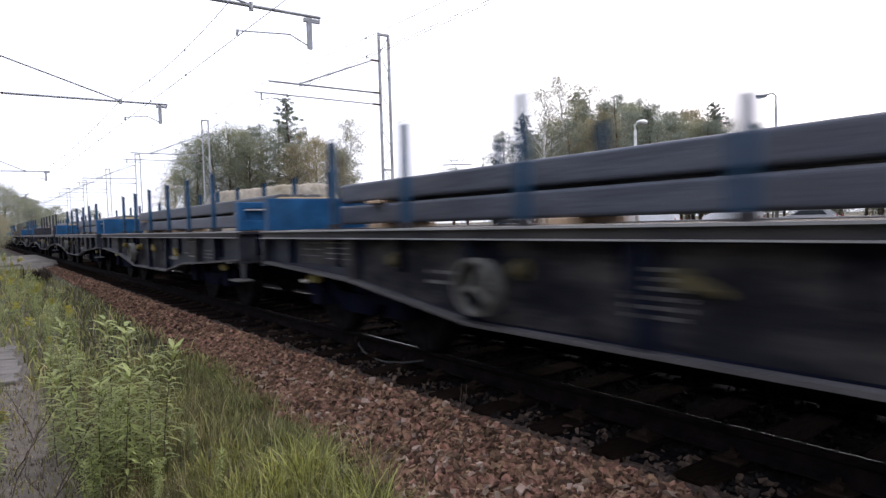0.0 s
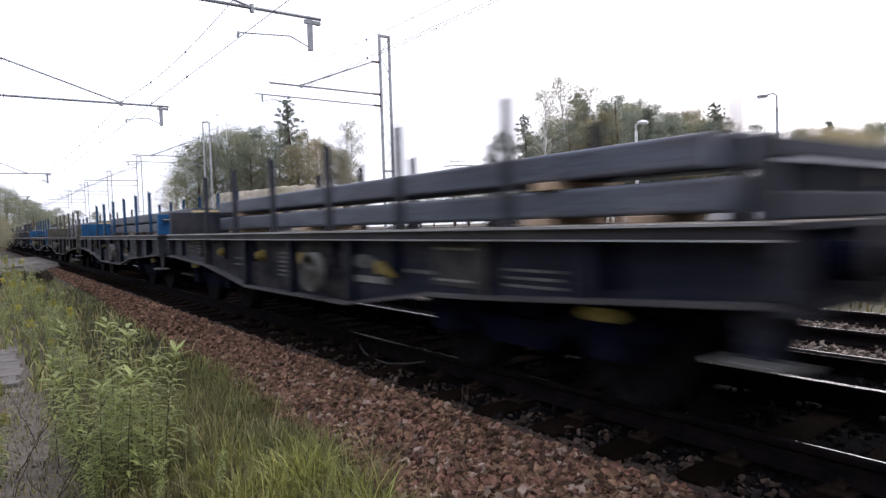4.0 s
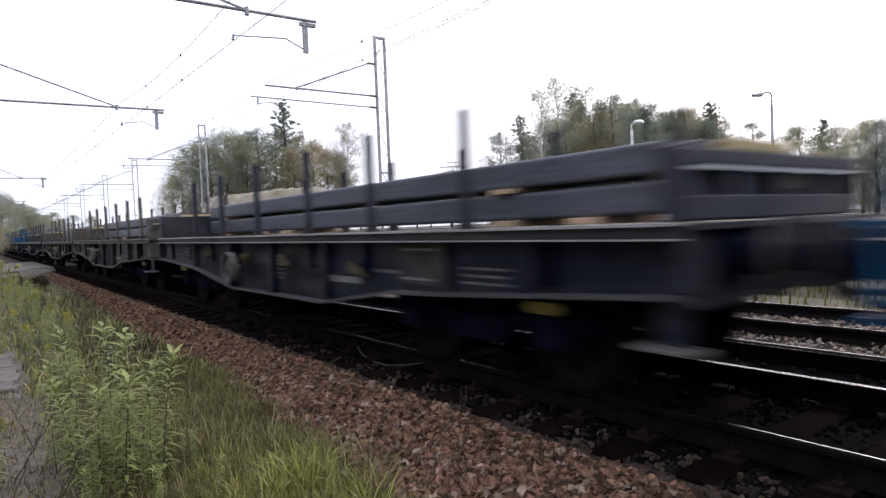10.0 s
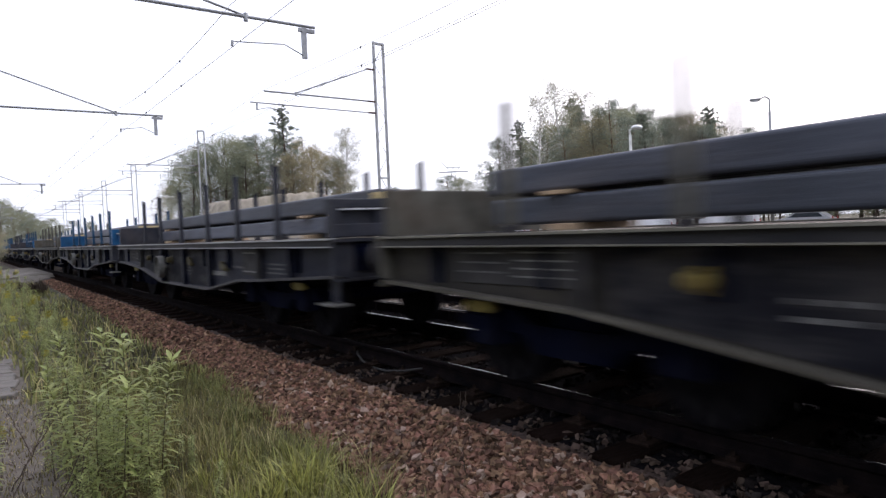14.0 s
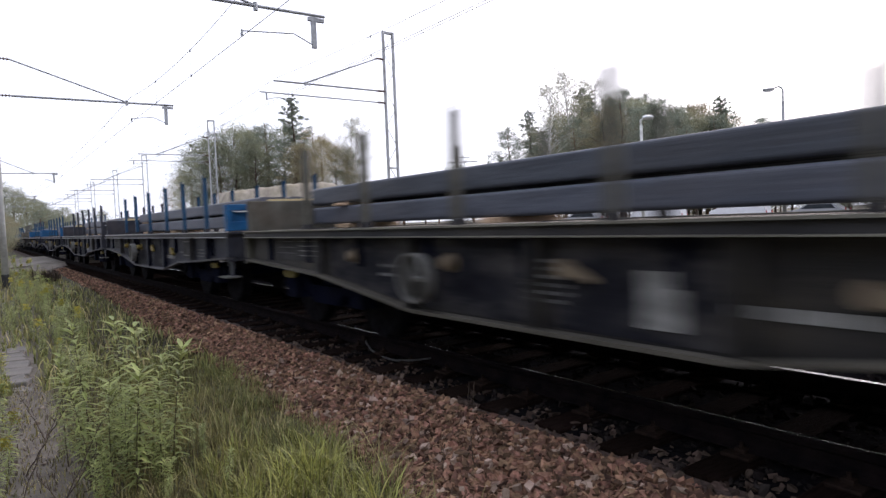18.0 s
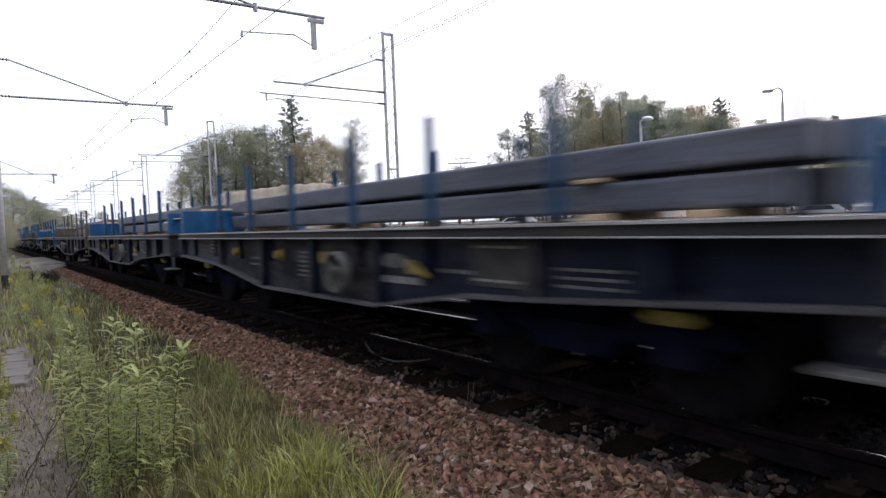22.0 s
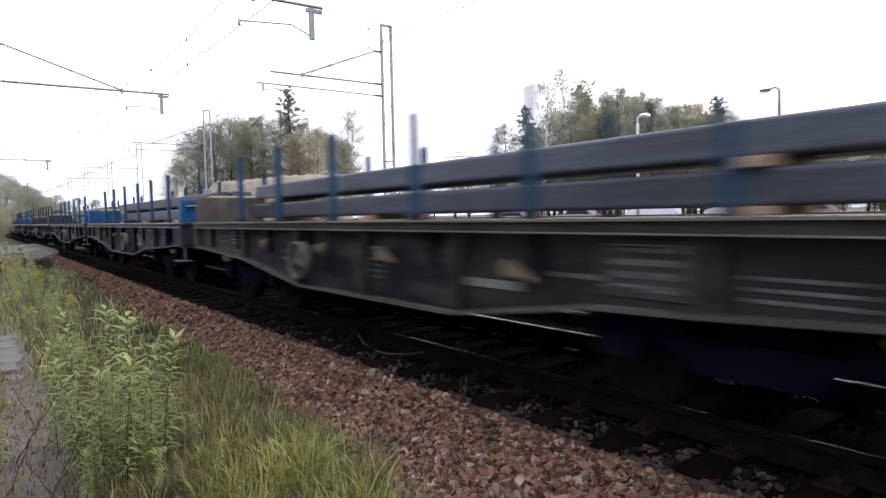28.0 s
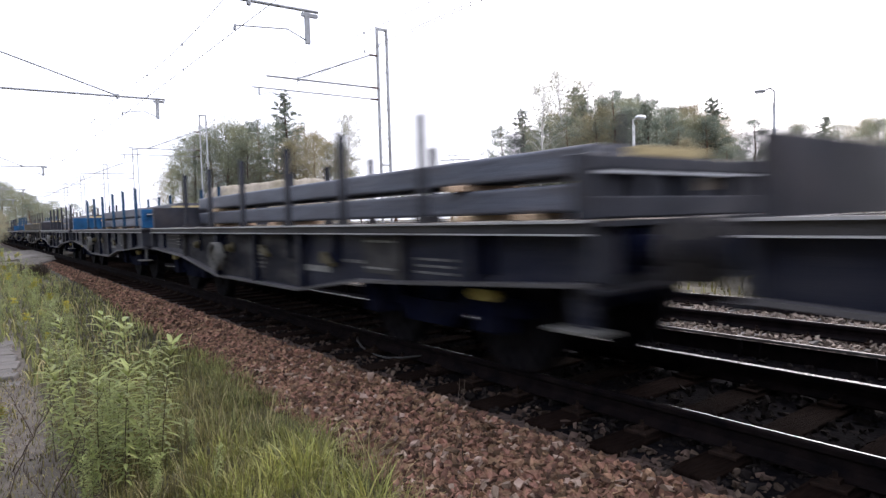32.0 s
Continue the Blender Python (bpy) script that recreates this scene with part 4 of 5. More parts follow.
# ---- lamps, cars, mound ----
def street_lamp(x, y, h, arm, turn, head_len):
    m = thing("street_lamp", pose(x, y, ground_z(x, y), 0, 0, turn), "grey steel street lamp with a pale head", "street lamp", "street lamps")
    part("pole", rod(bmesh.new(), (0, 0, -0.1), (0, 0, h), 0.1, 0.07, 12), "galv", m, smooth=True)
    bm = bmesh.new()
    rod(bm, (0, 0, h - 0.05), (0, 0, h + 0.65), 0.045, None, 8)
    rod(bm, (0, 0, h + 0.65), (-arm * 0.4, 0, h + 0.8), 0.04, None, 8)
    rod(bm, (-arm * 0.4, 0, h + 0.8), (-arm, 0, h + 0.7), 0.04, None, 8)
    part("bracket", bm, "galv", m)
    hd = part("lamp_head", boxed(-arm - head_len, -arm + 0.1, -0.13, 0.13, h + 0.62, h + 0.76, bevel=0.05), "galv", m)
    part("diffuser", boxed(-arm - head_len + 0.06, -arm, -0.1, 0.1, h + 0.58, h + 0.63, bevel=0.02), "lamp_white", hd)
    return m


def ball_lamp(x, y, h):
    m = thing("street_lamp", pose(x, y, ground_z(x, y)), "short white lamp post with a curved pale head", "street lamp", "street lamps")
    part("pole", rod(bmesh.new(), (0, 0, -0.1), (0, 0, h), 0.11, 0.08, 12), "post_white", m, smooth=True)
    bm = bmesh.new()
    rod(bm, (0, 0, h - 0.1), (0.0, 0.05, h + 0.3), 0.05, None, 8)
    rod(bm, (0.0, 0.05, h + 0.3), (0.35, -0.15, h + 0.5), 0.05, None, 8)
    part("bracket", bm, "post_white", m)
    bm = bmesh.new()
    bmesh.ops.create_uvsphere(bm, u_segments=14, v_segments=8, radius=0.3, matrix=Matrix.Translation((0.42, -0.2, h + 0.46)) @ Matrix.Diagonal((1.4, 1, 0.5, 1)))
    part("lamp_head", bm, "lamp_white", m, smooth=True)
    return m


ball_lamp(32.3, 23.5, 6.5)
street_lamp(34.4, 16.2, 6.75, 0.5, -62, 0.45)


def car(x, y, turn, mat, label, van):
    c = thing("van" if van else "car", pose(x, y, ground_z(x, y) + 0.02, 0, 0, turn), label, "van" if van else "car", "parked cars")
    h = 2.0 if van else 1.45
    prof = [(-2.2, 0.3), (-2.25, 0.75), (-2.0, h - 0.25), (-1.8, h), (0.9, h), (1.5, h * 0.66), (2.2, h * 0.55), (2.3, 0.35)] if van else [(-2.1, 0.3), (-2.15, 0.8), (-1.85, 0.95), (-1.2, h), (0.35, h), (1.1, 0.98), (2.0, 0.85), (2.15, 0.35)]
    bm = prism(bmesh.new(), prof, "y", -0.85, 0.85)
    bmesh.ops.bevel(bm, geom=bm.edges[:], offset=0.06, segments=2, affect="EDGES")
    body = part("body", bm, mat, c)
    for s in (-1, 1):
        part("side_window", prism(bmesh.new(), [(-1.5, h * 0.68), (-1.2, h - 0.12), (0.4, h - 0.12), (0.95, h * 0.68)], "y", s * 0.855 - 0.006, s * 0.855 + 0.006), "car_glass", body)
    part("windscreen", prism(bmesh.new(), [(0.98, h * 0.97), (1.52, h * 0.68), (1.54, h * 0.69), (1.0, h * 0.985)] if van else [(0.42, h * 0.97), (1.07, 1.0), (1.09, 1.01), (0.44, h * 0.985)], "y", -0.72, 0.72), "car_glass", body)
    for s in (-1, 1):
        part("tail_lamp", boxed(-2.27 if van else -2.17, -2.2 if van else -2.1, s * 0.7 - 0.08, s * 0.7 + 0.08, 0.75, 1.0, bevel=0.01), "car_red", body, "red tail lamp")
        part("headlight", boxed(2.2 if van else 2.0, 2.28 if van else 2.13, s * 0.65 - 0.12, s * 0.65 + 0.12, 0.66, 0.8, bevel=0.02), "lamp_white", body, "clear headlight")
    for wx in (-1.35, 1.4):
        for s in (-1, 1):
            wh = part("wheel", rod(bmesh.new(), (wx, s * 0.68, 0.31), (wx, s * 0.87, 0.31), 0.31, None, 18), "rubber", c)
            part("rim", rod(bmesh.new(), (wx, s * 0.865, 0.31), (wx, s * 0.88, 0.31), 0.19, None, 14), "galv", wh)
    return c


for x, y, turn, mat, label, van in ((47.5, 33.0, 105, "car_white", "white parked delivery van", True), (50.8, 27.5, 100, "car_white", "white parked van beside the trees", True), (44.5, 39.0, 110, "car_silver", "silver parked car on asphalt", False), (53.0, 22.5, 98, "car_silver", "silver parked car on asphalt", False), (41.0, 44.0, 110, "car_white", "white parked car on asphalt", False)):
    car(x, y, turn, mat, label, van)


def striped_barrier():
    """Low horizontal bar in white and black lengths on three posts."""
    b = thing("striped_barrier", pose(38.3, 32.2, ground_z(38.3, 32.2), 0, 0, -52.6), "low black and white striped barrier by the parking", "barrier")
    bar = part("bar", boxed(0, 4.8, -0.03, 0.03, 0.72, 0.9, bevel=0.008), "post_white", b)
    for k in range(6):
        part("black_stripe", boxed(0.8 * k, 0.8 * k + 0.4, -0.034, 0.034, 0.716, 0.904), "post_black", bar)
    for u in (0.1, 2.4, 4.7):
        part("post", boxed(u - 0.04, u + 0.04, -0.04, 0.04, -0.2, 0.72), "galv", b)


striped_barrier()


def far_pylon():
    """Lattice pylon of a power line, far behind the wood."""
    x, y = 186.0, 235.5
    p = thing("power_pylon", pose(x, y, ground_z(x, y), 0, 0, -38), "distant grey lattice pylon of a power line", "power pylon")
    for sx in (-1, 1):
        for sy in (-1, 1):
            part("leg", rod(bmesh.new(), (sx * 3.2, sy * 3.2, 0), (sx * 0.9, sy * 0.9, 28), 0.14, 0.1, 5), "galv", p)
        part("horn", rod(bmesh.new(), (sx * 0.9, 0, 28), (sx * 6.0, 0, 34), 0.16, 0.1, 5), "galv", p)
        part("peak_tie", rod(bmesh.new(), (sx * 0.9, 0, 28), (0, 0, 31.5), 0.12, 0.1, 5), "galv", p)
    part("cross_arm", boxed(-7.0, 7.0, -0.25, 0.25, 28.2, 28.7), "galv", p)
    part("upper_arm", boxed(-3.6, 3.6, -0.15, 0.15, 30.4, 30.7), "galv", p)
    for k in range(7):
        z, w0, w1 = 4.0 * k, 3.2 - 2.3 * k / 7, 3.2 - 2.3 * (k + 1) / 7
        s = 1 if k % 2 else -1
        for sy in (-1, 1):
            part("brace", rod(bmesh.new(), (-s * w0, sy * w0, z), (s * w1, sy * w1, z + 4.0), 0.08, None, 4), "galv", p)


far_pylon()


def build_mound():
    verts, faces = [], []
    n, m = 110, 48
    for j in range(m + 1):
        for i in range(n + 1):
            u, v = i / n * 2 - 1, j / m * 2 - 1
            x, y = 22.9 + u * 6.4, 58 + v * 6 - u * 3
            h = 5.15 * (1 - smooth(0.62, 1.0, abs(u))) * (1 - smooth(0.35, 1.0, abs(v)))
            h += (0.3 * noise.noise((x * 0.35, y * 0.35, 9)) + 0.16 * noise.noise((x * 1.7, y * 1.7, 2)) + 0.1 * noise.noise((x * 5, y * 5, 4))) * smooth(0.3, 2.0, h)
            verts.append((x, y, ground_z(x, y) - 0.1 + h))
    w = n + 1
    for j in range(m):
        for i in range(n):
            faces.append((j * w + i, j * w + i + 1, (j + 1) * w + i + 1, (j + 1) * w + i))
    me = raw("sand_mound", verts, faces, "sand")
    me.polygons.foreach_set("use_smooth", [True] * len(faces))
    return tagged(put("sand_mound", me), "bare sandy earth mound with sparse grass", "mound", kind="structure")


build_mound()


# ---- trees ----
def leaf_cloud(name, clumps, per, size, mat, seed, flat=0.5):
    """Clumps of small leaf faces: (centre, radius) each."""
    rng = np.random.default_rng(seed)
    pts, rad = [], []
    for c, r in clumps:
        d = rng.normal(size=(per, 3))
        d /= np.linalg.norm(d, axis=1)[:, None]
        rr = r * rng.uniform(0.1, 1.45, per) ** 0.8
        d[:, 2] *= flat + 0.35
        pts.append(np.array(c) + d * rr[:, None])
    p = np.concatenate(pts)
    n = len(p)
    a = rng.normal(size=(n, 3))
    a /= np.linalg.norm(a, axis=1)[:, None]
    b = np.cross(a, rng.normal(size=(n, 3)))
    b /= np.linalg.norm(b, axis=1)[:, None]
    s = size * rng.uniform(0.5, 1.3, n)[:, None]
    v = np.stack([p - a * s, p - b * s * 0.55, p + a * s, p + b * s * 0.55], 1).reshape(-1, 3)
    return raw(name, v.tolist(), np.arange(4 * n).reshape(-1, 4).tolist(), mat)


def build_tree(kind, seed):
    """A tree about 14 m tall at the origin: thing with trunk, limbs and crown."""
    rnd = random.Random(seed)
    H = 14.0
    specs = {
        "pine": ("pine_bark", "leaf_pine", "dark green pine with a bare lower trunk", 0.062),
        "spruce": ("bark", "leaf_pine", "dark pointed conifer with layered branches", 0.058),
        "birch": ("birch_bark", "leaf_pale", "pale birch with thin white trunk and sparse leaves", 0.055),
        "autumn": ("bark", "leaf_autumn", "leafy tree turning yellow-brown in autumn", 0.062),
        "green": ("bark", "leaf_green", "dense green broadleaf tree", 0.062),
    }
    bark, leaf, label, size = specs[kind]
    t = thing("tree", (0, 0, 0), label, "tree", "trees behind the railway")
    bm = bmesh.new()
    n, p = 7, Vector((0, 0, -0.3))
    spine = [p.copy()]
    for k in range(n):
        p = p + Vector((rnd.uniform(-0.18, 0.18), rnd.uniform(-0.18, 0.18), (H * 0.95 + 0.3) / n))
        spine.append(p.copy())
    r0 = 0.2 if kind != "birch" else 0.13
    tube(bm, spine, [r0 * (1 - k / n) + 0.025 for k in range(n + 1)], 8)
    part("trunk", bm, bark, t, smooth=True)

    def on_spine(z):
        k = min(n - 1, max(0, int(z / (H * 0.95) * n)))
        u = z / (H * 0.95) * n - k
        return spine[k].lerp(spine[k + 1], min(1, max(0, u)))
    bm = bmesh.new()
    clumps = []
    count = {"pine": 60, "spruce": 130, "birch": 50, "autumn": 74, "green": 78}[kind]
    for i in range(count):
        u = (i + rnd.random()) / count
        ang = rnd.uniform(0, 2 * math.pi)
        if kind == "pine":
            z = H * (0.26 + 0.72 * u)
            reach = (2.5 * math.sin(math.pi * min(1, 0.25 + 0.72 * u)) + 0.3) * rnd.uniform(0.55, 1.15)
            rise, cr = 0.35, rnd.uniform(0.35, 0.85)
        elif kind == "spruce":
            z = H * (0.1 + 0.88 * u)
            reach = (2.7 * (1 - u) ** 0.8 + 0.35) * rnd.uniform(0.55, 1.15)
            rise, cr = 0.1 + 0.4 * u, 0.1 + 0.3 * (1 - u)
        elif kind == "birch":
            z = H * (0.3 + 0.68 * u)
            reach = (2.2 * math.sin(math.pi * min(1, 0.18 + 0.75 * u)) + 0.2) * rnd.uniform(0.5, 1.1)
            rise, cr = 0.9, rnd.uniform(0.4, 0.8)
        else:
            z = H * (0.16 + 0.8 * u)
            reach = (3.0 * math.sin(math.pi * min(1, 0.2 + 0.74 * u)) + 0.3) * rnd.uniform(0.45, 1.1)
            rise, cr = 0.5, rnd.uniform(0.45, 1.0)
        a = on_spine(z * 0.95)
        b = a + Vector((math.cos(ang) * reach, math.sin(ang) * reach, rise * reach * rnd.uniform(0.6, 1.2)))
        mid = a.lerp(b, 0.5) + Vector((0, 0, 0.12 * reach))
        r = 0.026 * (1 - 0.6 * u) + 0.008
        rod(bm, a, mid, r, r * 0.7, 5)
        rod(bm, mid, b, r * 0.7, r * 0.3, 5)
        cr *= 1.2
        clumps.append((tuple(b), cr))
        if kind in ("spruce", "autumn", "green") or rnd.random() < 0.5:
            clumps.append((tuple(a.lerp(b, 0.6) + Vector((rnd.uniform(-0.3, 0.3), rnd.uniform(-0.3, 0.3), rnd.uniform(-0.1, 0.3)))), cr * 0.85))
        if kind == "spruce":
            clumps.append((tuple(a.lerp(b, 0.3)), cr * 0.8))
    part("branching", bm, bark, t)
    # Small sparse leaves let sky through, paling crowns as haze would.
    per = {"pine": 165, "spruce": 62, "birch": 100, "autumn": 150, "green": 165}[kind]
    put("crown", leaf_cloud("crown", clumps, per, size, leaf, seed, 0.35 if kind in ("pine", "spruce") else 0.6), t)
    return t


TREE_KINDS = {}
for kind, seeds in (("pine", (1, 2, 3)), ("spruce", (4, 5)), ("birch", (6, 7)), ("autumn", (8, 9)), ("green", (10, 11, 12))):
    TREE_KINDS[kind] = [build_tree(kind, s) for s in seeds]
USED = set()


def plant_tree(kind, x, y, top, wide=1.0):
    rnd = random.Random(int(x * 13 + y * 7))
    src = rnd.choice(TREE_KINDS[kind])
    z = ground_z(x, y)
    s = (top - z) / 14.0
    m = pose(x, y, z - 0.05, 0, 0, rnd.uniform(0, 360))
    if src.name in USED:
        t = copy_thing(src, m)
    else:
        USED.add(src.name)
        t = src
        t.matrix_basis = m
    t.scale = (s * wide, s * wide, s)
    return t


# the wood beyond the sandy mound
for kind, x, y, top in (("green", 24.2, 91.9, 12.5), ("green", 23.8, 84.7, 14.3), ("pine", 24.9, 81.3, 14.6), ("green", 26.2, 79.8, 15.2), ("green", 30.8, 86.7, 16.0), ("pine", 29.4, 76.6, 15.4), ("green", 34.3, 83.2, 16.3), ("spruce", 32.2, 73.2, 18.6), ("autumn", 35.7, 77.1, 15.1), ("autumn", 33.9, 70.2, 13.0), ("autumn", 33.3, 66.1, 11.4), ("birch", 34.3, 63.3, 14.0), ("pine", 34.4, 65.5, 11.1), ("autumn", 24.2, 97.0, 10.6), ("green", 27.5, 76, 12.5), ("autumn", 31.5, 71, 12.0), ("green", 29.5, 82, 15.2), ("green", 27, 88, 14.5)):
    plant_tree(kind, x, y, top, 1.15)
plant_tree("birch", 34.9, 63.9, 13.4, 0.9)
plant_tree("autumn", 34.0, 64.2, 10.4, 0.6)
# the wood behind the lamps and the parked cars
for kind, x, y, top in (("spruce", 46.4, 52.4, 9.0), ("pine", 44.5, 48.7, 11.6), ("spruce", 46.3, 47.0, 13.4), ("birch", 43.1, 41.7, 14.2), ("birch", 50.8, 45.2, 17.5), ("birch", 57.5, 48.2, 17.6), ("autumn", 51.3, 41.6, 13.2), ("pine", 52.3, 40.3, 14.7), ("spruce", 52.4, 36.7, 12.8), ("pine", 59.7, 43.7, 13.9), ("pine", 58.9, 37.9, 12.3), ("autumn", 68.3, 41.7, 12.7), ("pine", 60.4, 35.4, 11.8), ("autumn", 68.2, 37.9, 10.9), ("pine", 55.4, 27.8, 10.1), ("green", 48.5, 48.5, 11.5), ("pine", 45.5, 45, 9.5), ("green", 47, 43.5, 8.5), ("autumn", 49.5, 40.5, 9.0), ("green", 53.5, 43.0, 12.0), ("pine", 56.5, 36.0, 10.5), ("autumn", 55.0, 34.0, 9.0), ("green", 60.5, 32.5, 8.5), ("pine", 63.5, 34.5, 9.8), ("green", 45.0, 50.5, 8.0), ("pine", 57.5, 31.5, 8.2), ("green", 62, 28.5, 8.0), ("green", 66, 32, 8.5), ("pine", 49.0, 43.5, 12.0), ("pine", 55.5, 40.0, 12.0), ("green", 64, 38, 10.5)):
    plant_tree(kind, x, y, top, 1.05)
PROFILE = ((44.5, 5.5), (46.2, 9.0), (48.4, 11.4), (51.0, 10.6), (53.0, 11.2), (55.2, 9.8), (58.0, 9.6), (60.5, 9.4), (64.5, 8.6))
rnd = random.Random(31)
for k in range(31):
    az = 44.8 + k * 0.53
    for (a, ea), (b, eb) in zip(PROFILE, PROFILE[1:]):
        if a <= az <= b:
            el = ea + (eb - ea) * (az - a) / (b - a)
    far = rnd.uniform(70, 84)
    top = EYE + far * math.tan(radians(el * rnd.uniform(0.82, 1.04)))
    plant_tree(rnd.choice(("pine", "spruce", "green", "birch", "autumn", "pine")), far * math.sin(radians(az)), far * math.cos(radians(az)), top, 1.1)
for kind, x, y, top in (("green", 68.8, 29.8, 11.0), ("spruce", 64.9, 26.3, 10.8), ("green", 61.7, 23.4, 9.4), ("autumn", 60.4, 21.2, 9.4), ("green", 57.0, 18.8, 9.0), ("autumn", 57.4, 17.5, 9.0), ("green", 57.9, 15.9, 9.2), ("green", 62, 13.0, 9.6), ("spruce", 60, 9.0, 9.9), ("green", 64, 25, 7.0), ("green", 60, 20, 7.0), ("green", 58.5, 14.2, 8.2), ("spruce", 59, 17, 9.6), ("green", 56.5, 21.5, 6.8), ("autumn", 58, 24, 7.0), ("green", 55.5, 15.0, 5.5), ("green", 57.0, 11.5, 6.5)):
    plant_tree(kind, x, y, top, 1.2)
# shrubs on the verge beyond the crossing
for kind, x, y, top in (("green", 0.9, 56, 3.4), ("autumn", 1.5, 63, 3.8), ("green", 1.9, 78, 4.2), ("autumn", -0.8, 58, 4.5), ("green", 2.2, 92, 4.6)):
    plant_tree(kind, x, y, top, 1.5)
# unseen wood added at the back of the standpoint to block sky light
for k in range(30):
    plant_tree(("green", "pine", "autumn")[k % 3], -14.5 - (k % 3) * 3.6, -34 + k * 2.5, 11.8 + (k % 4) * 0.9, 1.3)
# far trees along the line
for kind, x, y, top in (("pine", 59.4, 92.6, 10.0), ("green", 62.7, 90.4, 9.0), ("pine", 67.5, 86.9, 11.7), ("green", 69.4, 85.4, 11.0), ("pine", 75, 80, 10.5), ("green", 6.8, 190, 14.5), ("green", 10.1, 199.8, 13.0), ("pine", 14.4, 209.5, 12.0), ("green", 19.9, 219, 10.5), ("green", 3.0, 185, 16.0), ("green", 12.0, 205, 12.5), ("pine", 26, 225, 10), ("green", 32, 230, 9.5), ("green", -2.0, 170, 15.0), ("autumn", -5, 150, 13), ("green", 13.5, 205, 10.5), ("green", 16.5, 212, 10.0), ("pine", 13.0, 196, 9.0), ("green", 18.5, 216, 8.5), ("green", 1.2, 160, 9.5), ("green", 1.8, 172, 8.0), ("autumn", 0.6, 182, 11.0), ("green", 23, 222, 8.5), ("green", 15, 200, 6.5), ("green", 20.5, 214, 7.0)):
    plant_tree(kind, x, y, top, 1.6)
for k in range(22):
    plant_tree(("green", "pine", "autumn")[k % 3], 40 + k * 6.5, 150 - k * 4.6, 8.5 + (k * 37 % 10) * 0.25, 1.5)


# ---- trackside plants ----
def blades(name, n, area, height, width, mat, seed, keep=None):
    """Grass as one sheet of curved blades, three faces each."""
    rng = np.random.default_rng(seed)
    x = rng.uniform(area[0], area[1], n)
    y = area[2] + (area[3] - area[2]) * rng.uniform(0, 1, n) ** 1.5
    if keep:
        k = np.array([keep(a, b) for a, b in zip(x, y)])
        x, y = x[k], y[k]
        n = len(x)
    z = np.array([ground_z(a, b) for a, b in zip(x, y)]) - 0.01
    h = height * rng.uniform(0.45, 1.25, n) * (0.35 + 1.15 * np.array([0.5 + 0.5 * noise.noise((a * 2.2, b * 2.2, 2)) for a, b in zip(x, y)]))
    ang = rng.uniform(0, 2 * math.pi, n)
    lean = rng.uniform(0.1, 0.75, n) * h
    wd = width * rng.uniform(0.6, 1.3, n)
    dx, dy = np.cos(ang), np.sin(ang)
    px, py = -dy * wd, dx * wd
    rows = []
    for u, g in ((0, 1.0), (0.4, 0.85), (0.75, 0.55), (1.0, 0.08)):
        cx, cy, cz = x + dx * lean * u ** 2, y + dy * lean * u ** 2, z + h * (u - 0.22 * u ** 3)
        rows += [np.stack([cx - px * g, cy - py * g, cz], 1), np.stack([cx + px * g, cy + py * g, cz], 1)]
    v = np.stack(rows, 1).reshape(-1, 3)
    base = np.arange(n)[:, None] * 8
    f = np.concatenate([base + np.array([0, 1, 3, 2]), base + np.array([2, 3, 5, 4]), base + np.array([4, 5, 7, 6])])
    return put(name, raw(name, v.tolist(), f.tolist(), mat))


def grassy(x, y):
    return x < verge(y) + 0.16 * noise.noise((x * 3, y * 3, 1)) and not (abs(x - path_x(y)) < 0.14 + 0.07 * noise.noise((x * 2, y * 1.3, 7)) and y < 11.5)


def tufts(name, n, area, height, width, mat, seed, keep=None, per=34, spread=0.045):
    """Clumps of long arching blades that fan out from their roots, five points along each blade."""
    rng = np.random.default_rng(seed)
    cx, cy = rng.uniform(area[0], area[1], n), rng.uniform(area[2], area[3], n)
    if keep:
        k = np.array([keep(a, b) for a, b in zip(cx, cy)])
        cx, cy = cx[k], cy[k]
    big = rng.uniform(0.55, 1.25, len(cx))
    cx, cy, big = np.repeat(cx, per), np.repeat(cy, per), np.repeat(big, per)
    m = len(cx)
    ox, oy = rng.normal(0, spread, m), rng.normal(0, spread, m)
    x, y = cx + ox, cy + oy
    z = np.array([ground_z(a, b) for a, b in zip(x, y)]) - 0.01
    h = height * big * rng.uniform(0.4, 1.15, m)
    ang = np.arctan2(oy, ox) + rng.normal(0, 0.7, m)
    lean = h * rng.uniform(0.15, 0.95, m)
    wd = width * rng.uniform(0.6, 1.25, m)
    dx, dy = np.cos(ang), np.sin(ang)
    rows = []
    for u, g in ((0, 0.8), (0.3, 1.0), (0.58, 0.85), (0.82, 0.5), (1.0, 0.06)):
        px, py, pz = x + dx * lean * u ** 1.8, y + dy * lean * u ** 1.8, z + h * (u - 0.42 * u ** 3.2 * (lean / h))
        rows += [np.stack([px + dy * wd * g, py - dx * wd * g, pz], 1), np.stack([px - dy * wd * g, py + dx * wd * g, pz], 1)]
    v = np.stack(rows, 1).reshape(-1, 3)
    base = np.arange(m)[:, None] * 10
    f = np.concatenate([base + np.array([2 * k, 2 * k + 1, 2 * k + 3, 2 * k + 2]) for k in range(4)])
    return put(name, raw(name, v.tolist(), f.tolist(), mat))


tagged(blades("grass", 15000, (-1.5, 2.35, 2.0, 9.0), 0.1, 0.003, "grass", 1, grassy), "short green trackside grass", "grass", kind="stuff")
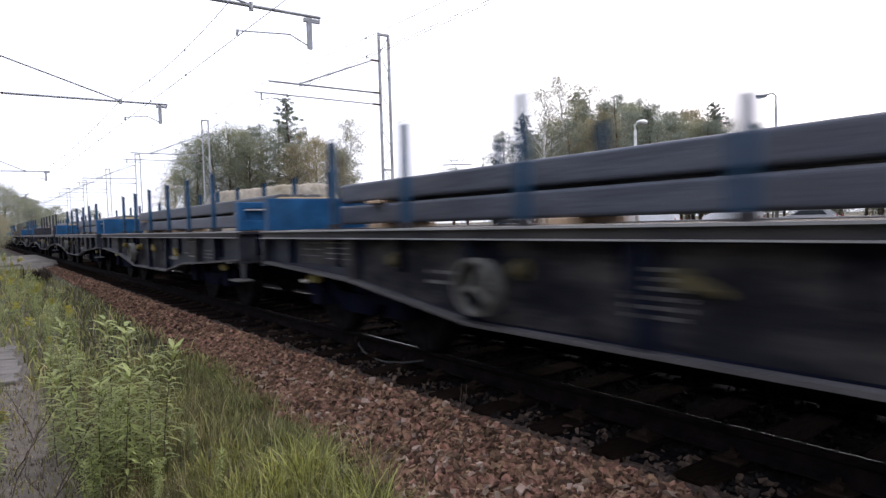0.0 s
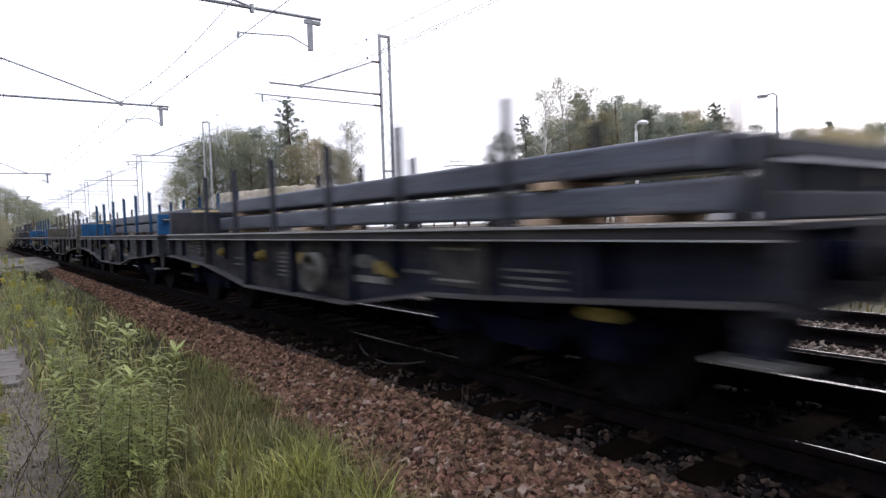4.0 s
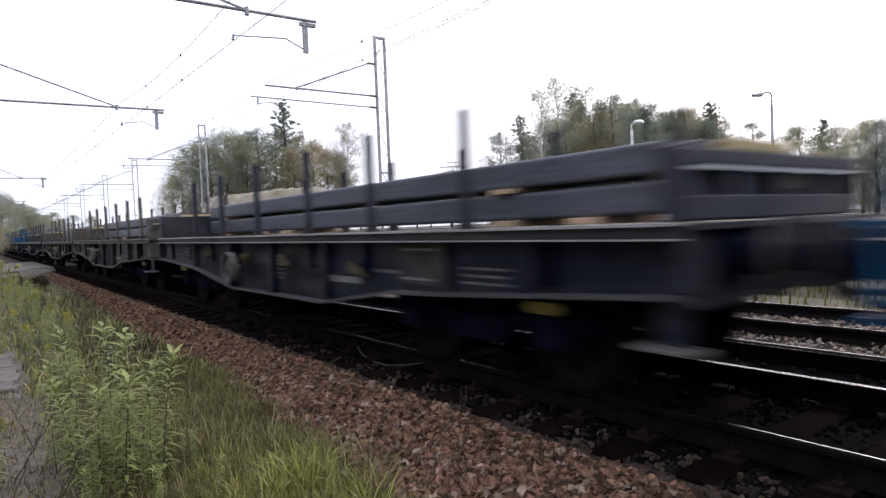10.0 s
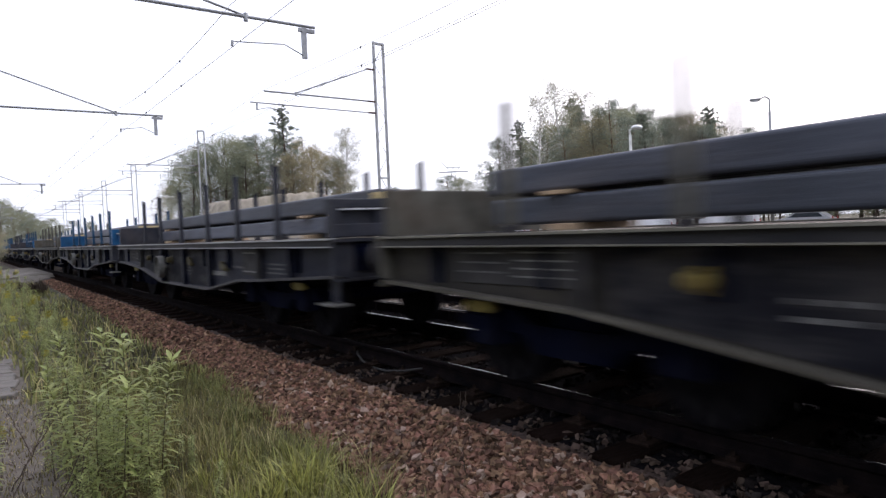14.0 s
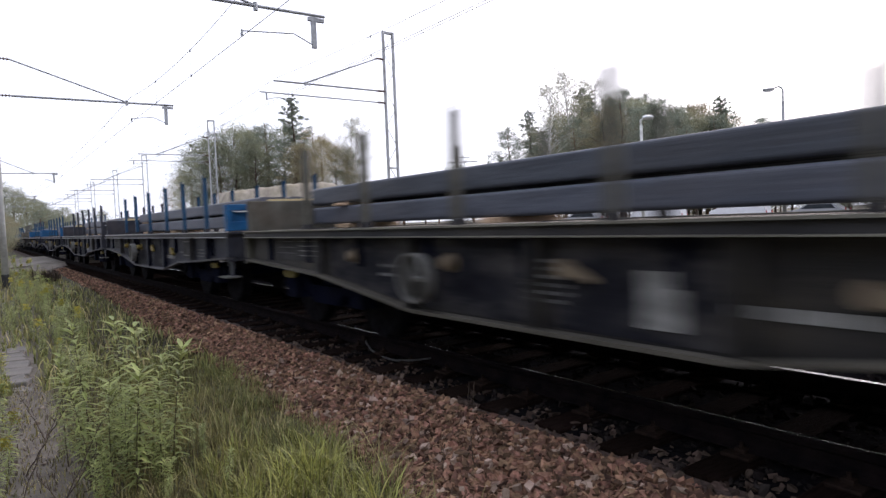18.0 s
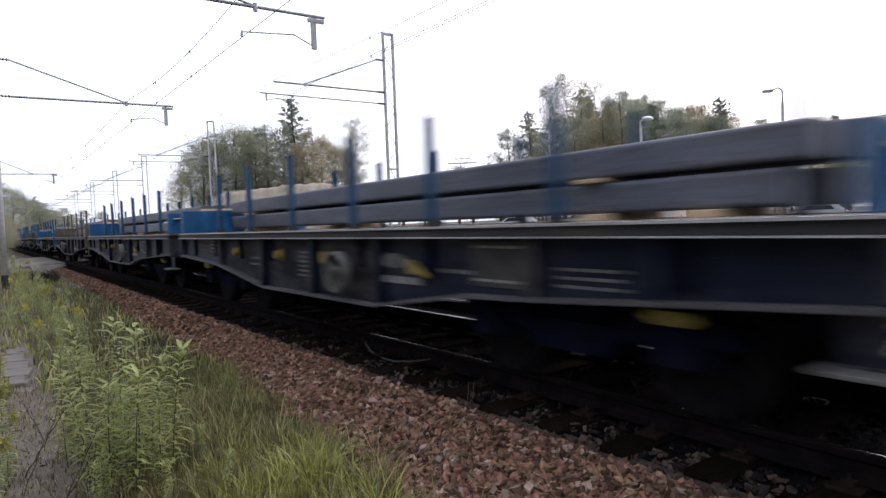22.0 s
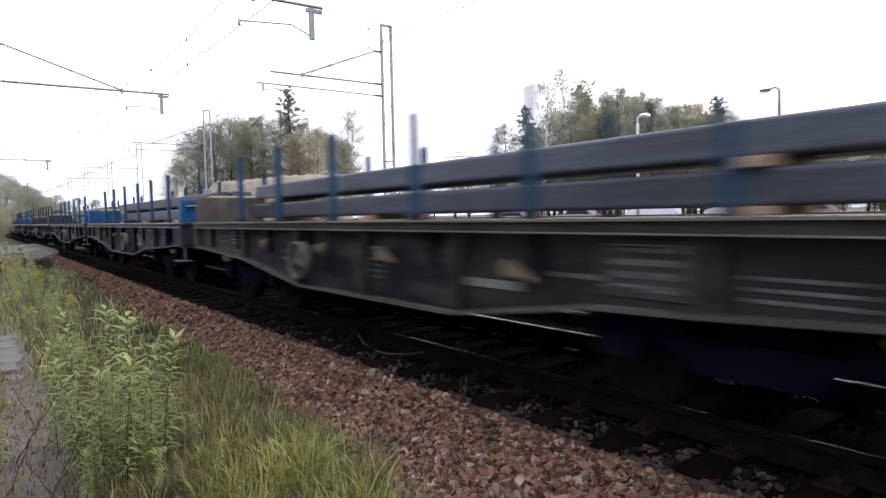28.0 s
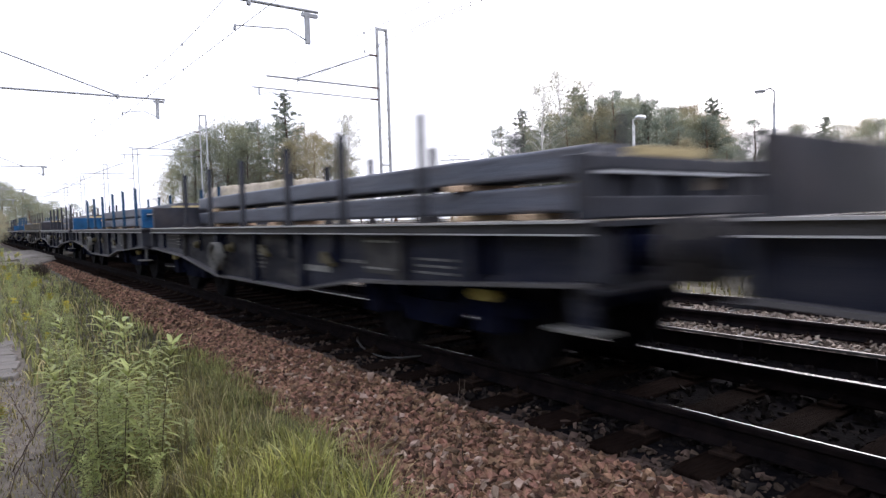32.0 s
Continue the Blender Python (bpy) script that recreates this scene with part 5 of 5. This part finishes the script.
tagged(tufts("grass", 115, (0.95, 2.2, 2.4, 4.6), 0.27, 0.0034, "grass_bright", 6, lambda x, y: x < verge(y) - 0.14 and noise.noise((x * 2.3, y * 2.3, 4)) > -0.25), "long bright tufts of grass by the ballast", "grass", kind="stuff")
tagged(tufts("grass", 36, (1.45, 2.15, 2.6, 4.3), 0.35, 0.0042, "grass_bright", 26, lambda x, y: x < verge(y) - 0.16, 30, 0.06), "tall arching tufts of grass by the ballast", "grass", kind="stuff")
tagged(tufts("dry_grass", 26, (1.0, 2.2, 2.6, 5.2), 0.36, 0.0026, "straw", 27, grassy, 12, 0.06), "dry pale blades among the grass", "grass", kind="stuff")
tagged(tufts("grass", 150, (0.9, 2.3, 4.4, 8.0), 0.17, 0.003, "grass", 28, grassy, 26), "low tufts of trackside grass", "grass", kind="stuff")
tagged(blades("brown_grass", 11000, (0.6, 2.4, 4.0, 9.0), 0.16, 0.003, "brown_grass", 8, grassy), "dull brown-green undergrowth", "grass", kind="stuff")
tagged(blades("brown_grass", 9000, (1.1, 2.6, 8.0, 22.0), 0.1, 0.005, "dark_grass", 48, lambda x, y: x < verge(y)), "dark matted grass along the ballast", "grass", kind="stuff")
tagged(blades("grass", 1500, (-0.1, 0.6, 2.6, 9.0), 0.11, 0.0035, "brown_grass", 9), "sparse grass on the worn path", "grass", kind="stuff")
tagged(blades("dry_grass", 2600, (-0.1, 0.6, 2.6, 9.0), 0.05, 0.003, "straw", 10), "dry litter on the worn path", "grass", kind="stuff")
tagged(blades("dead_twigs", 900, (-0.1, 0.6, 2.6, 8.5), 0.09, 0.0028, "dead_stem", 21), "dead brown twigs on the worn path", "twigs", kind="stuff")
tagged(blades("dry_grass", 2600, (0.4, 2.4, 2.0, 7.0), 0.24, 0.0024, "straw", 2, grassy), "dry yellow grass stalks", "grass", kind="stuff")
tagged(blades("grass", 16000, (-6, 2.4, 8.0, 42.0), 0.2, 0.012, "grass", 3, grassy), "fresh green trackside grass", "grass", kind="stuff")
tagged(blades("grass", 9000, (11.2, 26, -2.0, 60.0), 0.35, 0.02, "brown_grass", 4), "rough grass beyond the tracks", "grass", kind="stuff")
tagged(blades("dry_grass", 3500, (-6, 2.3, 8.0, 42.0), 0.35, 0.01, "straw", 5, grassy), "dry yellow grass stalks", "grass", kind="stuff")


tagged(tufts("grass", 900, (-5.0, 1.9, -6.0, 2.6), 0.16, 0.004, "grass", 35, lambda x, y: abs(x - path_x(y)) > 0.2 and x < verge(max(0, y)) - 0.1, 18, 0.07), "low tufts of trackside grass", "grass", kind="stuff")
tagged(blades("grass", 14000, (-9.0, 2.3, -9.0, 2.2), 0.16, 0.008, "grass", 31), "fresh green trackside grass", "grass", kind="stuff")
tagged(blades("grass", 6000, (-9.0, -1.4, 2.0, 9.0), 0.16, 0.008, "grass", 32), "fresh green trackside grass", "grass", kind="stuff")
tagged(blades("dry_grass", 2500, (-9.0, 2.3, -9.0, 3.0), 0.25, 0.006, "straw", 33), "dry yellow grass stalks", "grass", kind="stuff")


def mesh_weed(seed, h, flower):
    """Stem mesh and leaf mesh of one tall weed."""
    rnd = random.Random(seed)
    bend = Vector((rnd.uniform(-0.14, 0.14), rnd.uniform(-0.14, 0.14), 0))
    bm = bmesh.new()
    pts = [bend * (u * u) + Vector((0, 0, h * u)) for u in [k / 8 for k in range(9)]]
    tube(bm, pts, [0.006 * (1 - k / 10) for k in range(9)])
    stem = finish("stem", bm, "weed_stem")
    verts, faces = [], []
    n = int(88 * h)
    for i in range(n):
        u = 0.14 + 0.86 * i / n
        a = i * 2.4 + rnd.uniform(-0.3, 0.3)
        c = bend * (u * u) + Vector((0, 0, h * u))
        ln = (0.095 + 0.045 * math.sin(math.pi * min(1, u * 0.95))) * rnd.uniform(0.75, 1.2)
        up = 0.15 + 0.5 * max(0, u - 0.55) / 0.45 + rnd.uniform(-0.25, 0.2)
        if u > 0.87:
            up, ln = rnd.uniform(0.1, 0.95), ln * 1.25
        d = Vector((math.cos(a), math.sin(a), 0))
        s = Vector((-math.sin(a), math.cos(a), 0)) * ln * (0.135 if u > 0.87 else 0.115)
        b = len(verts)
        for v, g in ((0.0, 0.25), (0.35, 1.0), (0.7, 0.7), (1.0, 0.05)):
            p = c + d * ln * v + Vector((0, 0, ln * (up * v - 0.3 * v * v)))
            lift = Vector((0, 0, ln * 0.03 * g))
            verts += [tuple(p - s * g + lift), tuple(p), tuple(p + s * g + lift)]
        for k in range(3):
            q = b + 3 * k
            faces += [(q, q + 1, q + 4, q + 3), (q + 1, q + 2, q + 5, q + 4)]
    leaves = raw("leaves", verts, faces, "weed_leaf")
    bloom = None
    if flower:
        fv, ff = [], []
        for i in range(140):
            c = bend + Vector((rnd.gauss(0, 0.05), rnd.gauss(0, 0.05), h + rnd.uniform(-0.16, 0.05)))
            r = 0.012
            b = len(fv)
            fv += [tuple(c + Vector((r, 0, 0))), tuple(c + Vector((0, r, r))), tuple(c - Vector((r, 0, 0))), tuple(c - Vector((0, r, r)))]
            ff.append((b, b + 1, b + 2, b + 3))
        bloom = raw("flower_head", fv, ff, "weed_yellow")
    return stem, leaves, bloom


WEEDS = [mesh_weed(40 + k, 1.0 + 0.04 * k, k in (3, 4)) for k in range(6)]


lean = random.Random(19)


def weed(k, x, y, top, turn):
    stem, leaves, bloom = WEEDS[k]
    z = ground_z(x, y)
    s = (top - z) / (1.0 + 0.04 * k)
    w = thing("tall_weed", pose(x, y, z - 0.02, lean.uniform(-6, 6), lean.uniform(-6, 6), turn), "tall green leafy weed on a thin dark stem" if not bloom else "tall leafy weed with a yellow flower head", "weed", "tall weeds beside the track")
    w.scale = (s, s, s)
    put("stem", stem, w)
    put("leaves", leaves, w)
    if bloom:
        put("flower_head", bloom, w, None, "small yellow flowers")["kind"] = "stuff"
    return w


for i in range(26):
    weed(lean.choice((3, 1, 0, 5)), lean.uniform(-0.6, 1.55), lean.uniform(25.8, 32.5), lean.uniform(0.4, 0.85), lean.uniform(0, 360))
for i in range(16):
    weed(lean.choice((2, 1, 0, 5)), lean.uniform(0.35, 1.35), lean.uniform(31, 36.5), lean.uniform(0.7, 1.25), lean.uniform(0, 360))
# the tall clump: its leaders first, then the crowd round their stems
for k, x, y, top, turn in ((1, 0.97, 4.55, 0.9, 80), (0, 0.8, 4.75, 1.04, 0), (2, 0.6, 5.4, 1.02, 160), (0, 0.82, 5.6, 1.0, 30), (1, 0.7, 4.3, 0.82, 140), (2, 0.5, 4.75, 0.8, 250), (5, 0.86, 4.4, 0.72, 60), (5, 0.42, 5.3, 0.82, 200), (0, 0.6, 4.5, 0.74, 300), (2, 0.92, 5.0, 0.8, 15)):
    weed(k, x, y, top, turn)
rnd = random.Random(52)
for i in range(16):
    a, r = rnd.uniform(0, 2 * math.pi), math.sqrt(rnd.random())
    y = 5.0 + 0.85 * r * math.sin(a)
    weed(rnd.choice((0, 1, 2, 5)), 0.68 + 0.3 * r * math.cos(a) + 0.03 * (y - 5), y, rnd.uniform(0.3, 0.62), rnd.uniform(0, 360))
rnd = random.Random(77)
for i in range(95):
    y = rnd.uniform(9.0, 24)
    weed(rnd.choice((0, 1, 2, 3, 4, 5)), rnd.uniform(0.45, 1.25) + 0.02 * (y - 9), y, rnd.uniform(0.28, 0.62), rnd.uniform(0, 360))
for i in range(14):
    weed(rnd.choice((0, 2, 5)), rnd.uniform(0.6, 1.0), rnd.uniform(6.8, 9.0), rnd.uniform(0.25, 0.42), rnd.uniform(0, 360))
for i in range(46):
    y = rnd.uniform(10.5, 18)
    weed(rnd.choice((0, 1, 4, 2, 5)), rnd.uniform(-0.35, 0.45), y, rnd.uniform(0.28, 0.5), rnd.uniform(0, 360))
for i in range(16):
    weed(rnd.choice((0, 1, 2)), rnd.uniform(0.45, 1.25), rnd.uniform(3.9, 6.4), rnd.uniform(0.18, 0.34), rnd.uniform(0, 360))
for x, y, top in ((0.06, 5.2, 0.5), (0.0, 6.0, 0.55), (0.06, 7.0, 0.6), (-0.02, 4.8, 0.42), (0.04, 8.2, 0.7), (0.0, 9.6, 0.7), (0.08, 10.8, 0.6)):
    weed(3, x, y, top, 40 * y)
    weed(4, x - 0.16, y + 0.3, top * 0.85, 70 * y)


def dry_stalk(x, y, h, lean_x, lean_y, label):
    r2 = random.Random(int(x * 100))
    pts = [Vector((lean_x * k / 8 + r2.uniform(-0.008, 0.008), lean_y * k / 8, h * k / 8)) for k in range(9)]
    bm = tube(bmesh.new(), pts, [0.0045 - 0.0003 * k for k in range(9)], 5)
    s = thing("dry_stalk", (x, y, ground_z(x, y) - 0.01), label, "dry stalk")
    stem = part("stem", bm, "dead_stem", s)
    for k in range(2, 9):
        q = pts[k]
        part("twig", tube(bmesh.new(), [q, q + Vector((r2.uniform(-0.04, 0.04), r2.uniform(-0.04, 0.04), r2.uniform(0.01, 0.05)))], [0.003, 0.0015], 4), "dead_stem", stem)


dry_stalk(0.08, 4.7, 0.62, 0.32, 0.3, "leaning dead brown weed stalk")
dry_stalk(0.3, 4.5, 0.6, 0.36, 0.25, "leaning dead brown weed stalk")
for x, y, h, lx, ly in ((0.2, 4.2, 0.4, 0.22, -0.12), (0.38, 4.05, 0.34, -0.2, 0.15), (0.15, 5.3, 0.5, 0.26, -0.2), (0.42, 4.3, 0.46, 0.12, 0.3), (0.26, 3.7, 0.3, 0.25, 0.05), (0.34, 6.1, 0.42, -0.16, 0.1)):
    dry_stalk(x, y, h, lx, ly, "leaning dead brown weed stalk")
dry_stalk(3.02, 3.8, 0.26, 0.01, 0.0, "short dry stalk growing in the ballast")
dry_stalk(3.08, 3.95, 0.2, 0.02, 0.01, "short dry stalk growing in the ballast")
dry_stalk(2.35, 3.3, 0.2, 0.02, 0.01, "short dry stalk growing in the ballast")
dry_stalk(2.5, 3.15, 0.24, -0.02, 0.01, "short dry stalk growing in the ballast")


def build_slabs():
    """Old kerb slabs sunk one behind the other into the path."""
    rr = random.Random(8)
    y = 8.2
    for k in range(9):
        half = rr.uniform(0.1, 0.22)
        y += half
        bm = boxed(-0.12 - rr.uniform(0, 0.12), 0.12 + rr.uniform(0, 0.1), -half, half, -0.12, 0.03, bevel=0.022)
        tagged(put("paving_slab", finish("paving_slab", bm, "old_paving"), None, pose(path_x(y) - 0.08 + rr.uniform(-0.05, 0.05), y, ground_z(0.28, y) + rr.uniform(-0.02, 0.035), rr.uniform(-5, 5), rr.uniform(-5, 5), rr.uniform(-14, 14))), "worn grey concrete slab sunk in the path", "paving slab", "slabs of the path")
        y += half + rr.uniform(0.03, 0.12)


build_slabs()
tagged(blades("dead_twigs", 420, (1.5, 2.3, 27.0, 29.2), 0.45, 0.02, "dead_stem", 61), "heap of dead brown weeds by the crossing", "twigs", kind="stuff")


# ---- level crossing and paving slabs ----
bm = bmesh.new()
prism(bm, [(-9.0, -0.1), (3.42, -0.1), (3.42, 0.31), (2.5, 0.29), (0.6, 0.15), (-9.0, 0.06)], "y", 37.5, 51.0)
prism(bm, [(35.2, 0.02), (37.5, 0.27), (37.5, 0.02)], "x", 1.9, 3.4)
prism(bm, [(35.6, -0.05), (37.5, 0.14), (37.5, -0.05)], "x", -3.0, 1.9)
box(bm, 4.0, 4.98, 37.5, 51.0, 0.1, 0.33, 0.02)
tagged(put("road_crossing", finish("road_crossing", bm, "road_dust")), "dusty concrete road crossing over the track", "crossing", kind="structure")
tagged(put("asphalt_lot", finish("asphalt_lot", boxed(36, 56, 15, 50, -0.5, 0.47), "asphalt")), "worn asphalt parking area", "parking", kind="structure")


# ---- sleepers and ballast ----
def build_sleepers():
    bm = boxed(-1.3, 1.3, -0.13, 0.13, -0.14, 0.0, bevel=0.012)
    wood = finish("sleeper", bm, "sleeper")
    cbm = prism(bmesh.new(), [(-1.3, -0.2), (1.3, -0.2), (1.3, -0.02), (0.95, 0.0), (0.55, 0.0), (0.3, -0.04), (-0.3, -0.04), (-0.55, 0.0), (-0.95, 0.0), (-1.3, -0.02)], "y", -0.13, 0.13)
    conc = finish("sleeper", cbm, "concrete")
    pb = bmesh.new()
    for s in (-0.752, 0.752):
        box(pb, s - 0.19, s + 0.19, -0.09, 0.09, 0.0, 0.022, 0.004)
        for dx in (-0.105, 0.105):
            box(pb, s + dx - 0.03, s + dx + 0.03, -0.035, 0.035, 0.02, 0.05, 0.006)
            rod(pb, (s + dx, 0, 0.04), (s + dx, 0, 0.085), 0.014, None, 6)
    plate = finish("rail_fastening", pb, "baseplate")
    for track, cx, me, y0, y1, zz in ((track_1, TRACK_1, wood, -10.0, 60.0, RAIL_Z - 0.183), (track_2, TRACK_2, conc, -10.0, 24.0, RAIL_Z - 0.183)):
        k = 0
        y = y0
        rr = random.Random(int(cx * 10))
        while y < y1:
            sl = put("sleeper", me, track, pose(cx + rr.uniform(-0.03, 0.03), y + rr.uniform(-0.015, 0.015), zz, 0, 0, rr.uniform(-0.5, 0.5)))
            if y < 26:
                put("rail_fastening", plate, sl)
            y += 0.6
        bm = bmesh.new()
        while y < 200:
            box(bm, cx - 1.3, cx + 1.3, y - 0.13, y + 0.13, zz - 0.12, zz)
            y += 0.6
        o = put("far_sleepers", finish("far_sleepers", bm, "sleeper" if me is wood else "concrete"), track)
        o["kind"] = "stuff"


build_sleepers()


def stones(name, n, area, size, mat, seed, level, label, keep=None):
    rng = np.random.default_rng(seed)
    bv = np.array([(i, j, k) for i in (-1, 1) for j in (-1, 1) for k in (-1, 1)], float) * 0.72
    bf = np.array([(0, 1, 3), (0, 3, 2), (4, 6, 7), (4, 7, 5), (0, 4, 5), (0, 5, 1), (2, 3, 7), (2, 7, 6), (0, 2, 6), (0, 6, 4), (1, 5, 7), (1, 7, 3)])
    x = rng.uniform(area[0], area[1], n)
    y = area[2] + (area[3] - area[2]) * rng.uniform(0, 1, n) ** area[4]
    if keep:
        k = np.array([keep(a, b) for a, b in zip(x, y)])
        x, y = x[k], y[k]
        n = len(x)
    z = np.array([level(a, b) for a, b in zip(x, y)])
    sc = size * (0.5 + 0.85 * rng.uniform(0, 1, (n, 1)) ** 1.6) * np.stack([rng.uniform(1.0, 1.65, n), rng.uniform(0.75, 1.15, n), rng.uniform(0.35, 0.75, n)], 1)
    v = (bv[None] + rng.uniform(-0.27, 0.27, (n, 8, 3))) * sc[:, None]
    tip = rng.integers(0, 8, n)
    v[np.arange(n), tip] *= rng.uniform(0.3, 0.8, (n, 1))
    v[np.arange(n), (tip + 5) % 8] *= rng.uniform(0.45, 0.9, (n, 1))
    q = rng.normal(size=(n, 4)) * (1.0, 0.4, 0.4, 1.0)
    q /= np.linalg.norm(q, axis=1)[:, None]
    w, a, b, c = q.T
    R = np.stack([1 - 2 * (b * b + c * c), 2 * (a * b - c * w), 2 * (a * c + b * w), 2 * (a * b + c * w), 1 - 2 * (a * a + c * c), 2 * (b * c - a * w), 2 * (a * c - b * w), 2 * (b * c + a * w), 1 - 2 * (a * a + b * b)], 1).reshape(n, 3, 3)
    v = np.einsum("nij,nkj->nki", R, v) + np.stack([x, y, z + rng.uniform(-0.45, 0.7, n) * size], 1)[:, None]
    f = bf[None] + (np.arange(n) * len(bv))[:, None, None]
    return tagged(put(name, raw(name, v.reshape(-1, 3).tolist(), f.reshape(-1, 3).tolist(), mat)), label, "ballast", kind="stuff")


def shoulder(x, y):
    return verge(y) < x + 0.06 and x < 3.07


def off_sleeper(x, y):
    u = (y + 4.0 + 0.3) % 0.6 - 0.3
    return abs(u) > 0.12 or x < TRACK_1 - 1.32


def bed_level(x, y):
    return max(ground_z(x, y), -0.02)


stones("ballast", 33000, (1.65, 3.3, 1.2, 9.0, 1.25), 0.032, "stone", 11, lambda x, y: ground_z(x, y) - 0.03 * smooth(3.15, 3.25, x), "reddish-brown crushed stone ballast", lambda x, y: shoulder(x, y) and off_sleeper(x, y))
stones("ballast", 19000, (2.1, 3.3, 8.5, 34.0, 1.35), 0.038, "stone", 12, lambda x, y: ground_z(x, y) - 0.03 * smooth(3.15, 3.25, x), "reddish-brown crushed stone ballast", lambda x, y: shoulder(x, y) and off_sleeper(x, y))
stones("ballast", 420, (1.9, 3.06, 1.2, 7.0, 1.2), 0.031, "stone_pale", 17, lambda x, y: ground_z(x, y) + 0.025, "scattered pale chips among the brown ballast", lambda x, y: shoulder(x, y) and off_sleeper(x, y))
stones("ballast", 5600, (3.2, 7.1, 0.5, 12.0, 1.3), 0.03, "stone_dark", 13, bed_level, "dark ballast between the rails, toned for train shade", off_sleeper)
stones("ballast", 800, (3.03, 3.55, 1.2, 9.0, 1.2), 0.028, "stone_shaded", 14, bed_level, "pale grey ballast between sleeper ends", off_sleeper)
stones("ballast", 7500, (6.98, 10.4, 0.5, 14.0, 1.2), 0.03, "stone_grey", 15, lambda x, y: 0.17, "pale grey ballast of the second track")


stones("ballast", 7000, (1.7, 3.3, -9.0, 1.25, 1.0), 0.046, "stone", 18, lambda x, y: ground_z(x, y) - 0.03 * smooth(3.15, 3.25, x), "reddish-brown crushed stone ballast", lambda x, y: shoulder(x, y) and off_sleeper(x, y))
stones("ballast", 2200, (3.3, 5.8, -9.0, 0.5, 1.0), 0.036, "stone_dark", 19, bed_level, "dark ballast between the rails, toned for train shade", off_sleeper)
stones("path_gravel", 500, (-0.4, 0.45, 2.4, 11.0, 1.3), 0.016, "stone_grey", 16, ground_z, "small stones on the worn path")


cable = thing("bond_cable", (3.68, 6.67, 0.16), "dark rubber bond cable looping off the rail", "cable")
part("loop", tube(bmesh.new(), [Vector((0.03, 0.05, 0.12)), Vector((0, 0, 0.07)), Vector((-0.05, -0.2, 0.02)), Vector((-0.11, -0.5, 0.0)), Vector((-0.13, -0.85, 0.01)), Vector((-0.09, -1.15, 0.05)), Vector((0.0, -1.35, 0.09))], [0.011] * 7, 7), "wire", cable, smooth=True)
part("clamp", boxed(-0.01, 0.04, 0.02, 0.1, 0.09, 0.15, bevel=0.006), "baseplate", cable)


def build_retainer():
    """Low steel edge on short posts that holds the second track's ballast."""
    edge = thing("ballast_edge", (6.9, 0, 0), "low rusty steel edge on short posts holding pale ballast", "ballast edge", kind="structure")
    part("beam", boxed(-0.02, 0.02, -6, 40, 0.21, 0.24, bevel=0.006), "rail_worn", edge)
    post = finish("post", boxed(-0.02, 0.02, -0.015, 0.015, -0.15, 0.205), "rail_side")
    rr = random.Random(3)
    for k in range(28):
        put("post", post, edge, pose(-0.03, -2 + (k // 2) * 1.35 + (k % 2) * 0.22 + rr.uniform(-0.05, 0.05), 0, rr.uniform(-6, 6), 0, 0))
    part("backing_plate", boxed(0.03, 0.05, -6, 40, -0.15, 0.19), "rail_side", edge)


build_retainer()


# ---- what moves ----
def motions():
    times = [0.0] + [float(2 * k) for k in range(1, 16)] + [32.0]
    for ob, k in WAGONS + LOADS:
        walk(ob, [(t, pose(TRACK_1, place(k, t), RAIL_Z)) for t in times])
    for ob, k in WHEELS:
        base = ob.matrix_basis.translation.copy()
        near = [f / 30 for f in range(0, 961, 2) if -4.0 < k * L_WAGON - 6 - way(f / 30) < 14.0]
        if not near:
            continue
        span = sorted({0.0, 32.0, *near})
        walk(ob, [(t, pose(*base, math.degrees((way(min(max(t, near[0]), near[-1])) - way(near[0])) / 0.46), 0, 0)) for t in span])


motions()
